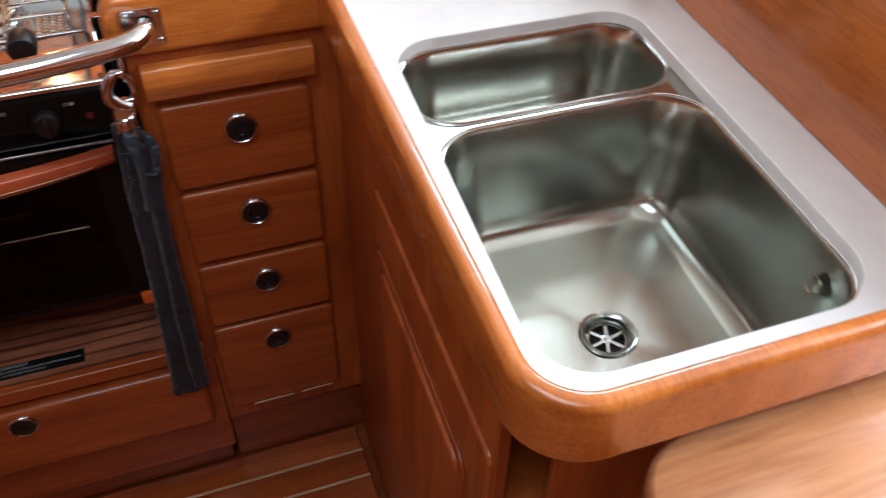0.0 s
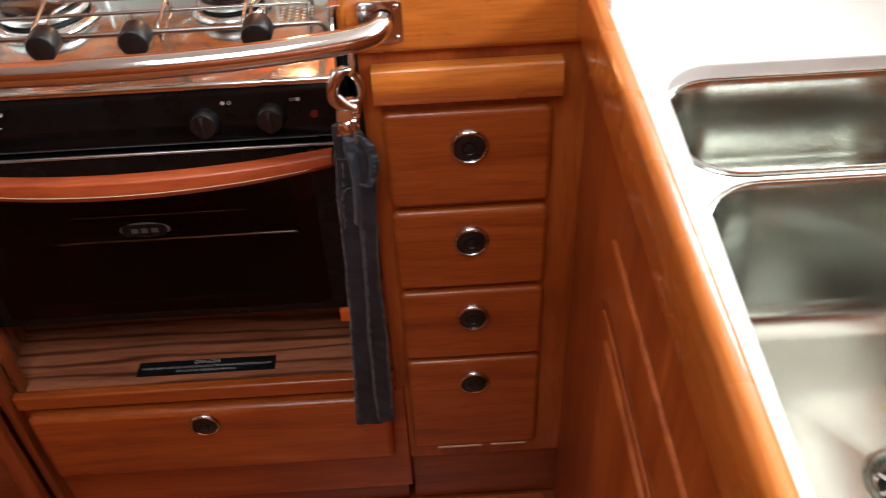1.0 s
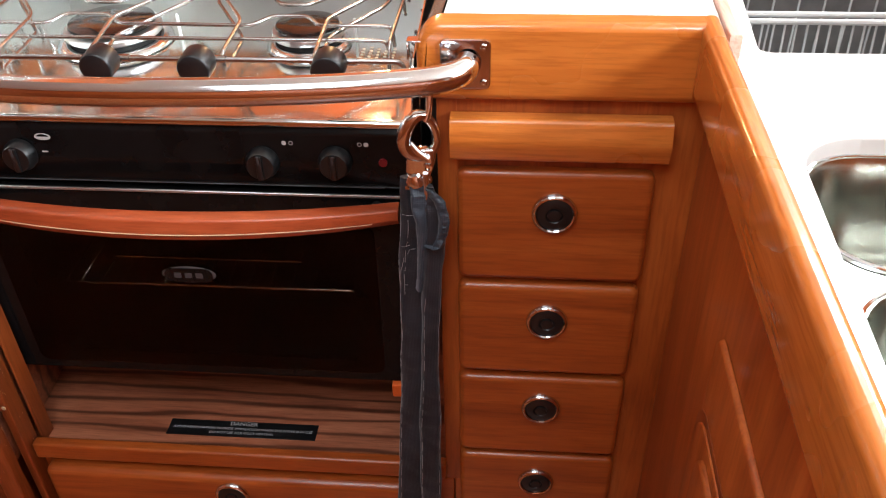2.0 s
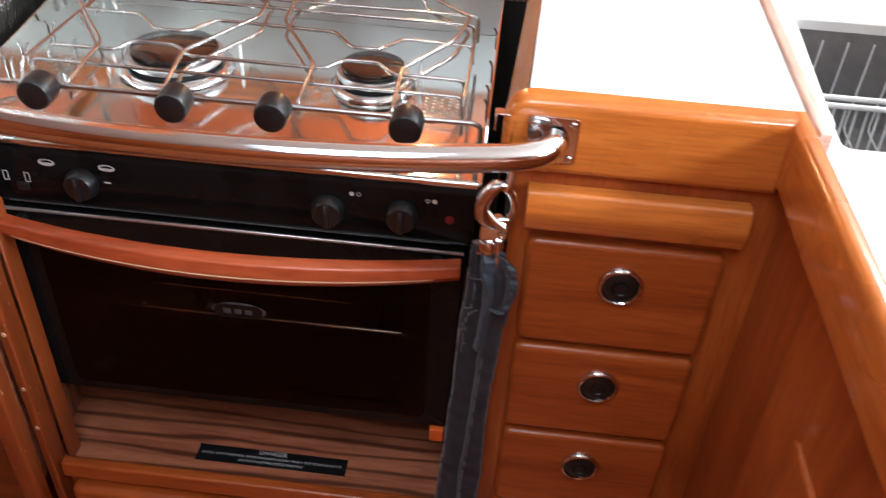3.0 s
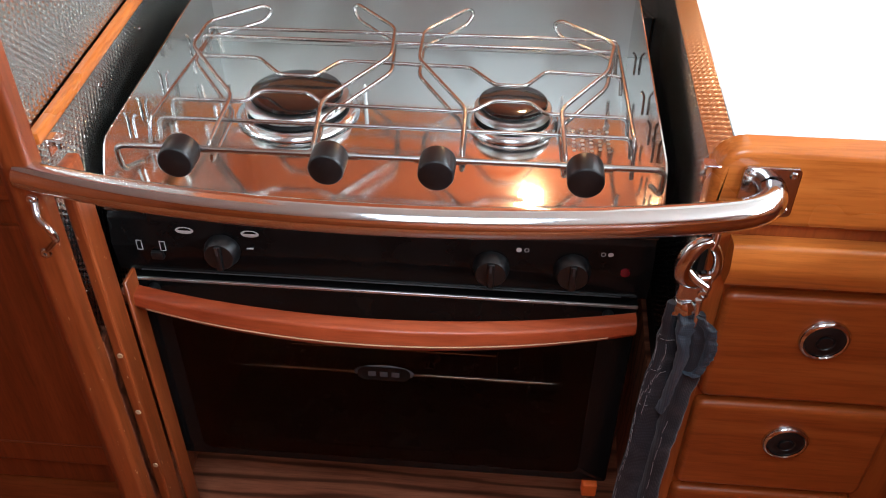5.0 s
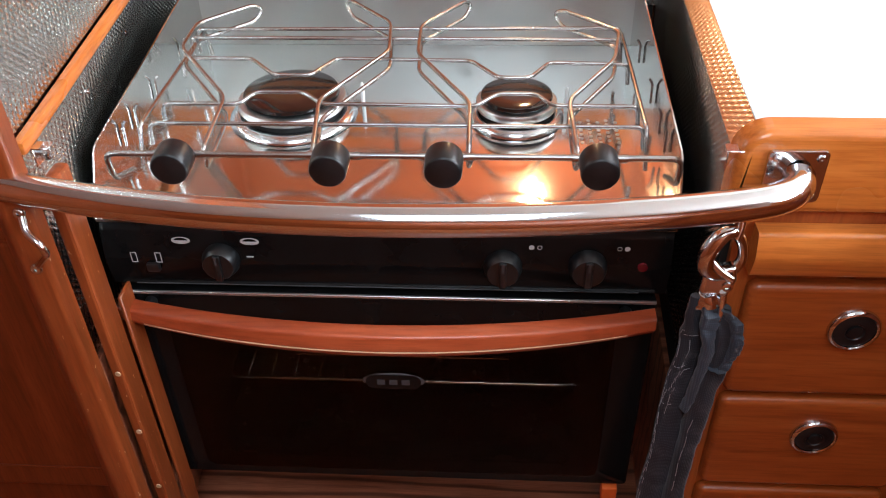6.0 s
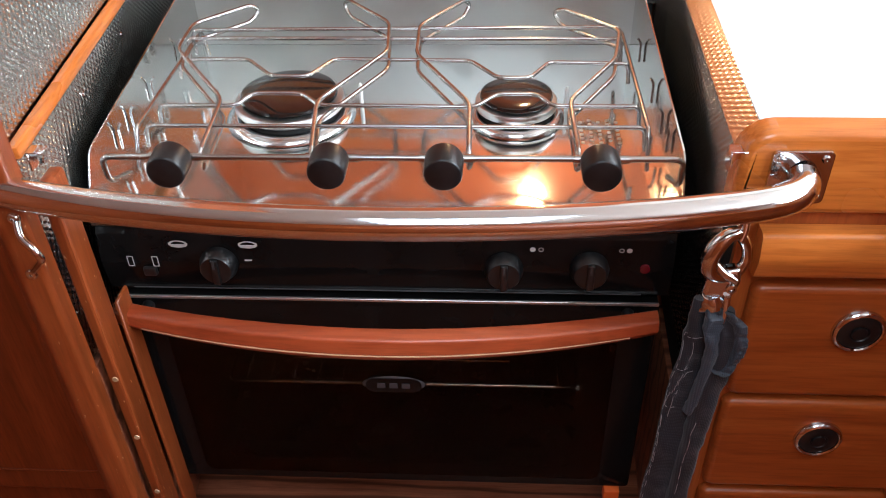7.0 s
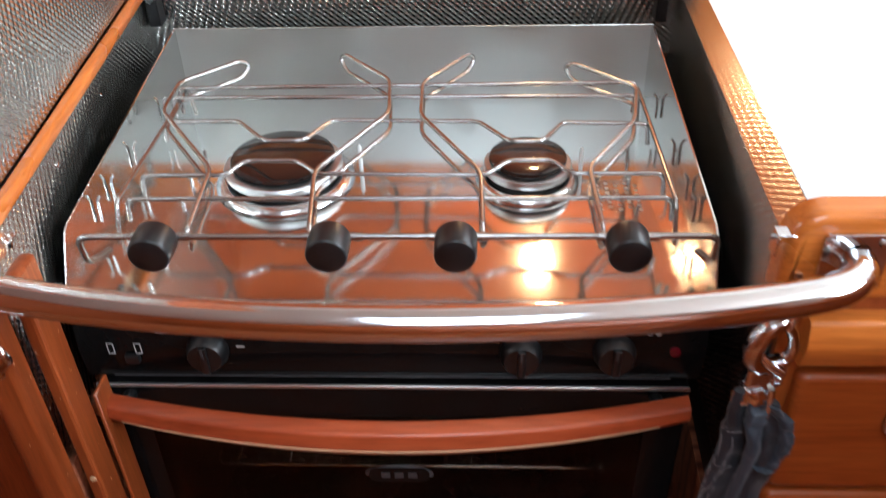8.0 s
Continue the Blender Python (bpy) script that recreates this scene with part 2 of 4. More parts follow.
def solo(name, bm, mat, at, label, category, group=""):
    """A thing that is one mesh, with its origin at its base."""
    bmesh.ops.translate(bm, verts=bm.verts, vec=-Vector(at))
    ob = link_mesh(name, bm, mat)
    ob.location = at
    return tagged(ob, label, category, group)


def merged(*meshes):
    out = bmesh.new()
    for b in meshes:
        data = bpy.data.meshes.new("joining")
        b.to_mesh(data)
        b.free()
        out.from_mesh(data)
        bpy.data.meshes.remove(data)
    return out


def box(x0, x1, y0, y1, z0, z1, bevel=0.002, segments=2):
    bm = bmesh.new()
    bmesh.ops.create_cube(bm, size=1, matrix=Matrix.Translation(((x0 + x1) / 2, (y0 + y1) / 2, (z0 + z1) / 2)) @ Matrix.Diagonal((x1 - x0, y1 - y0, z1 - z0, 1)))
    if bevel:
        bmesh.ops.bevel(bm, geom=bm.edges[:], offset=bevel, segments=segments, profile=0.5, affect="EDGES")
    return bm


def rounded(points, radii, steps=6):
    """A closed outline with its corners rounded."""
    out, n = [], len(points)
    for i in range(n):
        p, a, c = Vector(points[i]), Vector(points[i - 1]), Vector(points[(i + 1) % n])
        r = radii[i] if isinstance(radii, (list, tuple)) else radii
        if r <= 0:
            out.append(p)
            continue
        u, w = (a - p).normalized(), (c - p).normalized()
        half = u.angle(w) / 2
        d = r / math.tan(half)
        centre = p + (u + w).normalized() * (r / math.sin(half))
        s, e = p + u * d - centre, p + w * d - centre
        turn = math.atan2(s.x * e.y - s.y * e.x, s.dot(e))
        for k in range(steps + 1):
            q = turn * k / steps
            out.append(centre + Vector((s.x * math.cos(q) - s.y * math.sin(q), s.x * math.sin(q) + s.y * math.cos(q))))
    return out


def slab(outline, z0, z1, bevel=0.0, segments=2, holes=()):
    """An outline in plan, raised from z0 to z1, with holes through it."""
    bm = bmesh.new()
    loops = [outline, *holes]
    if not holes:
        f = bm.faces.new([bm.verts.new((p[0], p[1], z0)) for p in outline])
        flat = [f]
    else:
        edges = []
        for loop in loops:
            vs = [bm.verts.new((p[0], p[1], z0)) for p in loop]
            edges += [bm.edges.new((vs[i], vs[(i + 1) % len(vs)])) for i in range(len(vs))]
        flat = [g for g in bmesh.ops.triangle_fill(bm, edges=edges, use_beauty=True)["geom"] if isinstance(g, bmesh.types.BMFace)]
    ext = bmesh.ops.extrude_face_region(bm, geom=flat)
    top = [g for g in ext["geom"] if isinstance(g, bmesh.types.BMVert)]
    bmesh.ops.translate(bm, verts=top, vec=(0, 0, z1 - z0))
    bmesh.ops.recalc_face_normals(bm, faces=bm.faces[:])
    if bevel:
        rim = [e for e in bm.edges if len(e.link_faces) == 2 and all(abs(v.co.z - z1) < 1e-5 for v in e.verts) and e.calc_face_angle(0) > 0.9]
        bmesh.ops.bevel(bm, geom=rim, offset=bevel, segments=segments, profile=0.5, affect="EDGES")
    return bm


def upright(bm, y):
    """Turns a slab built in x and y (y as height) to stand at depth y, its top facing -y."""
    for v in bm.verts:
        x, h, d = v.co
        v.co = (x, y - d, h)
    bmesh.ops.recalc_face_normals(bm, faces=bm.faces[:])
    return bm


def fillet(points, r, steps=5):
    """An open line with its corners rounded."""
    pts = [Vector(p) for p in points]
    out = [pts[0]]
    for a, p, c in zip(pts, pts[1:], pts[2:]):
        u, w = a - p, c - p
        d = min(r, u.length * 0.48, w.length * 0.48)
        s, e = p + u.normalized() * d, p + w.normalized() * d
        out += [s.lerp(p, k / steps).lerp(p.lerp(e, k / steps), k / steps) for k in range(steps + 1)]
    return out + [pts[-1]]


def tube(points, r, sides=10, closed=False, squash=1.0):
    """A round bar along a line; r may be one radius or one for each point."""
    pts = [Vector(p) for p in points]
    n = len(pts)
    bm, rings, up = bmesh.new(), [], None
    for i, p in enumerate(pts):
        a = pts[i - 1] if (i or closed) else p
        c = pts[(i + 1) % n] if (i < n - 1 or closed) else p
        d = (c - a).normalized()
        if up is None:
            up = d.orthogonal().normalized() if abs(d.z) > 0.9 else Vector((0, 0, 1))
        up = (up - d * up.dot(d)).normalized()
        side = d.cross(up)
        rad = r[i] if isinstance(r, (list, tuple)) else r
        rings.append([bm.verts.new(p + (up * math.sin(t) * squash + side * math.cos(t)) * rad) for t in (2 * math.pi * k / sides for k in range(sides))])
    for i in range(n if closed else n - 1):
        a, c = rings[i], rings[(i + 1) % n]
        for k in range(sides):
            bm.faces.new((a[k], a[(k + 1) % sides], c[(k + 1) % sides], c[k]))
    if not closed:
        bm.faces.new(rings[0])
        bm.faces.new(rings[-1])
    bmesh.ops.recalc_face_normals(bm, faces=bm.faces[:])
    return bm


def lathe(profile, at=(0, 0, 0), axis=(0, 0, 1), sides=32):
    """A turned body: (radius, height) pairs round an axis."""
    bm, rings = bmesh.new(), []
    for r, h in profile:
        rings.append([bm.verts.new((r * math.cos(t), r * math.sin(t), h)) for t in (2 * math.pi * k / sides for k in range(sides))] if r > 1e-6 else [bm.verts.new((0, 0, h))])
    for a, c in zip(rings, rings[1:]):
        for k in range(sides):
            q = [a[k % len(a)], a[(k + 1) % len(a)], c[(k + 1) % len(c)], c[k % len(c)]]
            q = list(dict.fromkeys(q))
            if len(q) > 2:
                bm.faces.new(q)
    bmesh.ops.recalc_face_normals(bm, faces=bm.faces[:])
    turn = Vector((0, 0, 1)).rotation_difference(Vector(axis)).to_matrix().to_4x4()
    bmesh.ops.transform(bm, matrix=Matrix.Translation(at) @ turn, verts=bm.verts)
    return bm


def loft(loops, cap_first=False, cap_last=True):
    bm = bmesh.new()
    rings = [[bm.verts.new(p) for p in loop] for loop in loops]
    n = len(rings[0])
    for a, c in zip(rings, rings[1:]):
        for k in range(n):
            bm.faces.new((a[k], a[(k + 1) % n], c[(k + 1) % n], c[k]))
    if cap_first:
        bm.faces.new(rings[0])
    if cap_last:
        bm.faces.new(rings[-1])
    bmesh.ops.recalc_face_normals(bm, faces=bm.faces[:])
    return bm


def lettering(name, text, size, m, mat, parent, label=""):
    """Words in the built-in font, as a thin mesh."""
    curve = bpy.data.curves.new(name, "FONT")
    curve.body, curve.size, curve.align_x, curve.align_y = text, size, "CENTER", "CENTER"
    ob = new(name + "_outline", curve)
    data = bpy.data.meshes.new_from_object(ob.evaluated_get(bpy.context.evaluated_depsgraph_get()))
    bpy.data.objects.remove(ob)
    bm = bmesh.new()
    bm.from_mesh(data)
    bpy.data.meshes.remove(data)
    bmesh.ops.transform(bm, matrix=m, verts=bm.verts)
    return part(name, bm, mat, parent, label)


def embossed_panel(corner, along, up, deep=0.0009, pitch=0.0085, cell=0.00105):
    """A sheet pressed with rows of small lozenges, as real relief, with a plain back."""
    corner, along, up = Vector(corner), Vector(along), Vector(up)
    out = along.cross(up).normalized()
    nu, nv = max(2, int(along.length / cell)), max(2, int(up.length / cell))
    u, v = np.meshgrid(np.linspace(0, 1, nu + 1), np.linspace(0, 1, nv + 1), indexing="ij")
    k = 2 * math.pi / pitch
    p, q = u * along.length, v * up.length * 0.80
    h = deep * np.clip(np.cos(k * (p + 0.55 * q)) * np.cos(k * q), -0.25, 1)
    pts = np.array(corner) + u[..., None] * np.array(along) + v[..., None] * np.array(up) + h[..., None] * np.array(out)
    i = np.arange((nu + 1) * (nv + 1)).reshape(nu + 1, nv + 1)
    quads = np.stack([i[:-1, :-1], i[1:, :-1], i[1:, 1:], i[:-1, 1:]], -1).reshape(-1, 4)
    data = bpy.data.meshes.new("embossed_sheet")
    data.from_pydata(pts.reshape(-1, 3).tolist(), [], quads.tolist())
    data.polygons.foreach_set("use_smooth", [True] * len(data.polygons))
    data.materials.append(alu)
    return data


def lining(name, corner, along, up, label, deep=0.0009):
    return tagged(new(name, embossed_panel(corner, along, up, deep)), label, "wall lining", kind="structure")


FLOOR = -0.055
TOP = 0.91


def skew(bm, pull=0.02):
    """The sink run meets the stove front a few degrees off square."""
    for v in bm.verts:
        v.co.x += 0.013 + pull * (v.co.y + 0.05)
        v.co.y += 0.014 * min(1.0, max(0.0, (-0.06 - v.co.y) / 0.3))
    return bm


def flare(bm, left=True):
    """The linings of the stove recess open slightly towards the hull."""
    for v in bm.verts:
        v.co.x += (-0.10 if left else 0.045) * (v.co.y + 0.08)
    return bm


def screw(name, at, axis, r, parent):
    bm = lathe([(0, 0), (r, 0), (r, r * 0.25), (r * 0.75, r * 0.6), (r * 0.25, r * 0.62), (r * 0.22, r * 0.4), (0, r * 0.4)], at, axis, 14)
    return part(name, bm, chrome, parent)

# ---- large structure ----
structure("wall_bow", box(-1.30, 2.32, 0.64, 0.70, FLOOR, 1.36, 0), wood_x, "varnished teak veneer bulkhead behind the galley counter", "wall")
structure("wall_bow_upper", upright(slab([(-1.30, 1.3605), (2.32, 1.3605), (2.32, 1.95), (-1.30, 1.95)], 0, 0.06, 0, 2, holes=[rounded([(1.24, 1.59), (2.08, 1.59), (2.08, 1.89), (1.24, 1.89)], 0.06, 6)]), 0.70), deckhead, "cream vinyl lining above the galley bulkhead", "wall")
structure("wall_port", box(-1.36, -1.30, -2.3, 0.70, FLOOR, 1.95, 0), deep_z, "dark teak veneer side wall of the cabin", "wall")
structure("wall_aft", box(-1.30, 2.32, -2.36, -2.30, 1.0, 1.95, 0), wood_x, "varnished teak bulkhead closing the cabin", "wall")
structure("wall_aft_low", box(-1.30, 2.32, -2.36, -2.28, FLOOR, 1.0, 0), deep_x, "dark teak panelling closing the cabin", "wall")
structure("wall_starboard_low", box(2.22, 2.28, -2.3, 0.64, FLOOR, 1.08, 0), wood_y, "varnished teak veneer wall under the companionway", "wall")
structure("wall_starboard_fore", box(2.22, 2.28, -0.22, 0.64, 1.08, 1.95, 0), deckhead, "cream vinyl lined wall beside the companionway", "wall")
structure("wall_starboard_rear", box(2.22, 2.28, -2.3, -1.28, 1.08, 1.95, 0), deckhead, "cream vinyl lined wall beside the companionway", "wall")
structure("wall_starboard_lintel", box(2.22, 2.28, -1.28, -0.22, 1.90, 1.95, 0), wood_y, "varnished teak beam over the companionway", "wall")
structure("ceiling", slab([(-1.36, -2.36), (2.32, -2.36), (2.32, 0.70), (-1.36, 0.70)], 1.95, 2.0, holes=[[(0.08, -1.63), (0.68, -1.63), (0.68, -0.49), (0.08, -0.49)]]), deckhead, "cream vinyl deckhead with an open hatch", "ceiling")

# stove recess: floor, back and side linings
structure("recess_floor", box(-0.03, 0.575, -0.045, 0.50, 0.278, 0.298, 0.001), zebra_wood, "dark banded veneer floor under the gimballed stove", "floor")
# shade behind and beside the stove is painted into the near-black boards
structure("recess_back", box(-0.10, 0.578, 0.478, 0.490, 0.298, 0.900, 0.001), shade_black, "rear wall of the stove recess, its shade painted near-black", "wall")
lining("recess_back_sheet", (-0.07, 0.475, 0.80), (0.67, 0, 0), (0, 0, 0.102), "embossed aluminium lining behind the stove")
structure("recess_side_upper", flare(box(-0.020, -0.011, -0.075, 0.48, 0.66, 0.893, 0.001)), shade_black, "backing board beside the stove, painted near-black for shade", "wall")
lining("recess_lining_left", (-0.0095, -0.075, 0.66), (-0.0555, 0.555, 0), (0, 0, 0.232), "embossed aluminium lining beside the stove").data.flip_normals()
structure("recess_bulkhead", flare(box(-0.030, -0.012, -0.075, 0.60, 0.905, 1.62, 0.001)), wood_y, "teak bulkhead behind the aluminium lining", "wall")
lining("recess_lining_upper", (-0.0085, -0.075, 0.906), (-0.0665, 0.665, 0), (0, 0, 0.35), "embossed aluminium lining above the stove ledge").data.flip_normals()
# folded aluminium edge; golden wood colour paints its orange reflection
structure("recess_ledge_left", flare(box(-0.0070, 0.0035, -0.074, 0.47, 0.893, 0.905, 0.003)), edge_wood, "thin folded edge of the aluminium lining, its orange reflection painted as golden wood", "trim")
structure("recess_side_left", flare(box(-0.012, -0.004, -0.07, 0.48, 0.298, 0.66, 0.001)), zebra_wood, "banded veneer side of the stove recess", "wall")
structure("recess_board_right", flare(box(0.564, 0.571, -0.04, 0.60, 0.55, 0.868, 0.001), False), shade_black, "backing board under the counter edge, painted near-black for shade", "wall")
lining("recess_lining_right", (0.5570, -0.050, 0.62), (0.0288, 0.64, 0), (0, 0, 0.266), "embossed aluminium lining beside the counter")
structure("recess_side_right", flare(box(0.558, 0.571, -0.04, 0.48, 0.298, 0.55, 0.001), False), zebra_wood, "banded veneer side of the stove recess", "wall")
lining("recess_flange_right", (0.5565, -0.050, 0.8865), (0.0290, 0.64, 0), (0.0175, 0, 0.0165), "sloping embossed aluminium flange under the counter edge", 0.0003)
structure("recess_ledge_back", upright(slab(rounded([(-0.08, 0.903), (0.568, 0.903), (0.568, 0.965), (-0.08, 0.965)], [0.0, 0.004, 0.02, 0.0]), 0, 0.022, 0.005), 0.475), edge_wood_x, "rounded golden wood rail behind the stove", "trim")
structure("recess_back_upper", box(-0.16, 0.60, 0.60, 0.612, 0.93, 1.62, 0.001), satin_x, "satin teak veneer behind the stove rail", "wall")
structure("recess_shelf_back", box(-0.10, 0.60, 0.476, 0.60, 0.940, 0.952, 0.001), wood_x, "narrow teak shelf behind the stove rail", "shelf")

# divider to the left of the stove, with its worn front edge
divider = thing("divider_post", (-0.03, -0.06, FLOOR), "worn varnished teak post beside the stove", "post")
post_plan = rounded([(-0.050, -0.030), (-0.050, -0.066), (-0.022, -0.0975), (0.002, -0.0975), (0.002, -0.079), (-0.0205, -0.079), (-0.0205, -0.030)], [0, 0.010, 0.012, 0.005, 0, 0, 0], 5)
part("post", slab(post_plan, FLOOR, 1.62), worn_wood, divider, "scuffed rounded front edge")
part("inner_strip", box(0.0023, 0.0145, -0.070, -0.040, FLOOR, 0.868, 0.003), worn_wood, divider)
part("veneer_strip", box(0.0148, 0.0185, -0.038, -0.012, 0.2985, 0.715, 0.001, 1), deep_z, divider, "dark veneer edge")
part("back_panel", flare(box(-0.056, -0.034, -0.03, 0.63, FLOOR, 1.62, 0)), wood_y, divider)
for z in (0.645, 0.56, 0.47, 0.40):
    part("wood_plug", lathe([(0, 0), (0.0032, 0), (0.0028, 0.001), (0, 0.001)], (0.0095, -0.070, z), (0, -1, 0), 12), holly, divider, "pale round plug")

# the cabinet's shade is put into its darker teak colour
side_cabinet = thing("side_cabinet", (-0.40, -0.02, FLOOR), "teak cabinet with a framed door, its shade painted as darker teak", "cabinet")
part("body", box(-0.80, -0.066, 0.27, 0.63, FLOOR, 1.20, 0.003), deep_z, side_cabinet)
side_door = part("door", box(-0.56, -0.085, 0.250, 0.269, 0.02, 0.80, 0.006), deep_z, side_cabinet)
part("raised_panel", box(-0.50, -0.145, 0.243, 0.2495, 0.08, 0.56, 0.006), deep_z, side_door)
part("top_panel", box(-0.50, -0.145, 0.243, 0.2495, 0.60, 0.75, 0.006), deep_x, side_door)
part("catch", lathe([(0, 0), (0.012, 0), (0.012, 0.004), (0.008, 0.008), (0, 0.008)], (-0.108, 0.250, 0.74), (0, -1, 0), 20), chrome, side_door, "small chrome catch")

# ---- drawer unit ----
unit = thing("drawer_unit", (0.68, -0.05, FLOOR), "varnished teak drawer unit beside the stove", "cabinet")
part("carcass", box(0.584, 0.834, -0.045, 0.60, 0.10, 0.838, 0.002), wood_z, unit)
part("stile", box(0.572, 0.592, -0.0458, -0.030, 0.278, 0.838, 0.001), wood_z, unit)
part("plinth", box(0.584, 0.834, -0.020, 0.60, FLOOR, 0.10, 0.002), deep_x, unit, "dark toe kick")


def pull_ring(x, y, z, parent):
    """A round push-button pull: chrome ring round a black cup."""
    at, out = (x, y, z), (0, -1, 0)
    ring = part("pull", lathe([(0.0180, 0.0), (0.0232, 0.0), (0.0232, 0.0025), (0.0215, 0.0050), (0.0198, 0.0056), (0.0186, 0.0045), (0.0182, 0.001)], at, out, 40), chrome, parent, "round chrome pull")
    part("button", lathe([(0.0190, 0.0003), (0.0182, 0.0035), (0.0150, 0.0050), (0.009, 0.0052), (0.0075, 0.0036), (0.007, 0.0036), (0.0065, 0.0058), (0, 0.0064)], at, out, 32), black_plastic, ring, "black centre button")
    return ring


def drawer_front(x0, x1, z0, z1, pull_x, pull_z, owner, mat, thick=0.012, edge=0.006):
    face = part("drawer", upright(slab(rounded([(x0, z0), (x1, z0), (x1, z1), (x0, z1)], 0.010, 4), 0, thick, edge, 3), -0.0455), mat, owner)
    pull_ring(pull_x, -0.0455 - thick, pull_z, face)
    return face


for z0, z1, pz in ((0.628, 0.762, 0.715), (0.490, 0.620, 0.571), (0.351, 0.481, 0.433), (0.140, 0.343, 0.296)):
    drawer_front(0.592, 0.786, z0, z1, 0.690, pz, unit, wood_x)

bead_profile = rounded([(-0.046, 0.776), (-0.062, 0.776), (-0.068, 0.798), (-0.062, 0.821), (-0.046, 0.821)], [0, 0.005, 0.022, 0.006, 0], 5)
bead = loft([[(x, p[0], p[1]) for p in bead_profile] for x in (0.586, 0.590, 0.790, 0.794)], True, True)
part("bullnose_moulding", bead, edge_wood_x, unit, "rounded finger moulding")
fascia = upright(slab(rounded([(0.556, 0.838), (0.812, 0.838), (0.812, 0.913), (0.556, 0.913)], [0.004, 0, 0, 0.026], 7), 0, 0.024, 0.007, 3), -0.035)
part("fascia", fascia, edge_wood_x, unit, "golden fascia with a rounded corner")

# drawer below the stove
low_unit = thing("stove_drawer_unit", (0.28, -0.05, FLOOR), "varnished teak base with a wide drawer under the stove", "cabinet")
part("carcass", box(-0.004, 0.583, -0.045, 0.50, 0.02, 0.277, 0.002), wood_x, low_unit)
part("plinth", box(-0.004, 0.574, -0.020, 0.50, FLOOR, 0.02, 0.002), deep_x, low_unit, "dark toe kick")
part("lip", box(0.016, 0.574, -0.062, -0.0455, 0.294, 0.322, 0.004, 3), wood_x, low_unit, "raised lip along the recess")
drawer_front(0.026, 0.562, 0.135, 0.283, 0.284, 0.252, low_unit, wood_x, 0.026, 0.009)
for x0, x1, z in ((0.46, 0.507, 0.128), (0.63, 0.70, 0.133), (0.715, 0.77, 0.133)):
    solo("edge_chip", box(x0, x1, -0.0600, -0.0578, z + 0.006, z + 0.010, 0.0008), holly, ((x0 + x1) / 2, -0.059, z + 0.006), "pale chipped strip below the drawer", "trim")

sticker = thing("warning_label", (0.285, 0.005, 0.298), "black warning label with white capital letters", "label")
part("plate", box(0.180, 0.390, -0.012, 0.016, 0.2985, 0.2995, 0.0003, 1), black_plastic, sticker)
lettering("heading", "DANGER", 0.0098, pose(0.285, 0.0105, 0.2999), white_mark, sticker)
lettering("lettering", "AVOID ASPHYXIATION. PROVIDE VENTILATION WHEN THE STOVE IS IN USE", 0.0057, pose(0.285, 0.0015, 0.2999), white_mark, sticker)
lettering("lettering", "DO NOT USE FOR SPACE HEATING", 0.0057, pose(0.285, -0.0060, 0.2999), white_mark, sticker)

# ---- counter behind the drawers, with the sunken rack well ----
structure("counter_corner", slab([(0.576, -0.034), (0.829, -0.034), (0.850, 0.455), (1.30, 0.455), (1.30, 0.60), (0.600, 0.60)], 0.872, 0.902, 0.002), white_top, "white laminate counter beside the stove", "counter")
structure("counter_back_trim", box(0.575, 1.30, 0.60, 0.62, 0.86, 0.935, 0.004), edge_wood_x, "golden wood upstand at the back of the counter", "trim")
structure("counter_strip", slab([(0.8295, -0.060), (0.840, -0.060), (0.860, 0.446), (1.19, 0.446), (1.19, 0.4545), (0.8505, 0.4545), (0.8295, -0.034)], 0.872, 0.906, 0.002), overlit_strip, "thin wood strip round the rack well, its glare painted pale pink", "trim")
structure("counter_step", slab([(0.8405, -0.030), (0.851, -0.030), (0.873, 0.440), (1.22, 0.440), (1.22, 0.4455), (0.8605, 0.4455)], 0.850, 0.9025, 0.003), white_top, "white edge stepping down to the rack well", "trim")
WELL = rounded([(0.868, -0.022), (1.170, -0.022), (1.170, 0.300), (0.897, 0.300)], 0.010, 4)
rack_well = thing("rack_well", (1.0, 0.15, 0.735), "dark grey well sunk into the white counter", "counter well")
part("collar", slab([(0.8515, -0.030), (1.22, -0.030), (1.22, 0.4395), (0.8735, 0.4395)], 0.862, 0.875, 0.002, 2, holes=[WELL]), white_liner, rack_well, "white collar round the well")
part("liner", slab([(0.852, -0.0295), (1.19, -0.0295), (1.19, 0.33), (0.875, 0.33)], 0.735, 0.8615, 0, 2, holes=[WELL]), rack_grey, rack_well)
part("well_floor", box(0.850, 1.19, -0.03, 0.33, 0.722, 0.7345, 0), rack_grey, rack_well, "grey floor of the well")

dish_rack = thing("wire_rack", (1.0, 0.12, 0.735), "pale coated wire dish rack standing in the well", "dish rack")
for i in range(24):
    x = 0.886 + i * 0.0118
    part("wire", tube([(x, 0.128, 0.848), (x - 0.006, 0.100, 0.738)], 0.0013, 6), rack_wire, dish_rack)
for y, z in ((0.122, 0.848), (0.138, 0.850)):
    part("rim_bar", tube([(0.876, y, z), (1.168, y, z)], 0.0034, 8), rack_wire, dish_rack)
for y in (0.02, 0.06):
    part("cross_wire", tube([(0.874, y, 0.7375), (1.164, y, 0.7375)], 0.0017, 8), rack_wire, dish_rack)
for i in range(9):
    x = 0.905 + i * 0.031
    part("long_wire", tube(fillet([(x, 0.294, 0.852), (x - 0.004, 0.285, 0.740), (x - 0.010, 0.140, 0.737)], 0.010), 0.0014, 6), rack_wire, dish_rack)

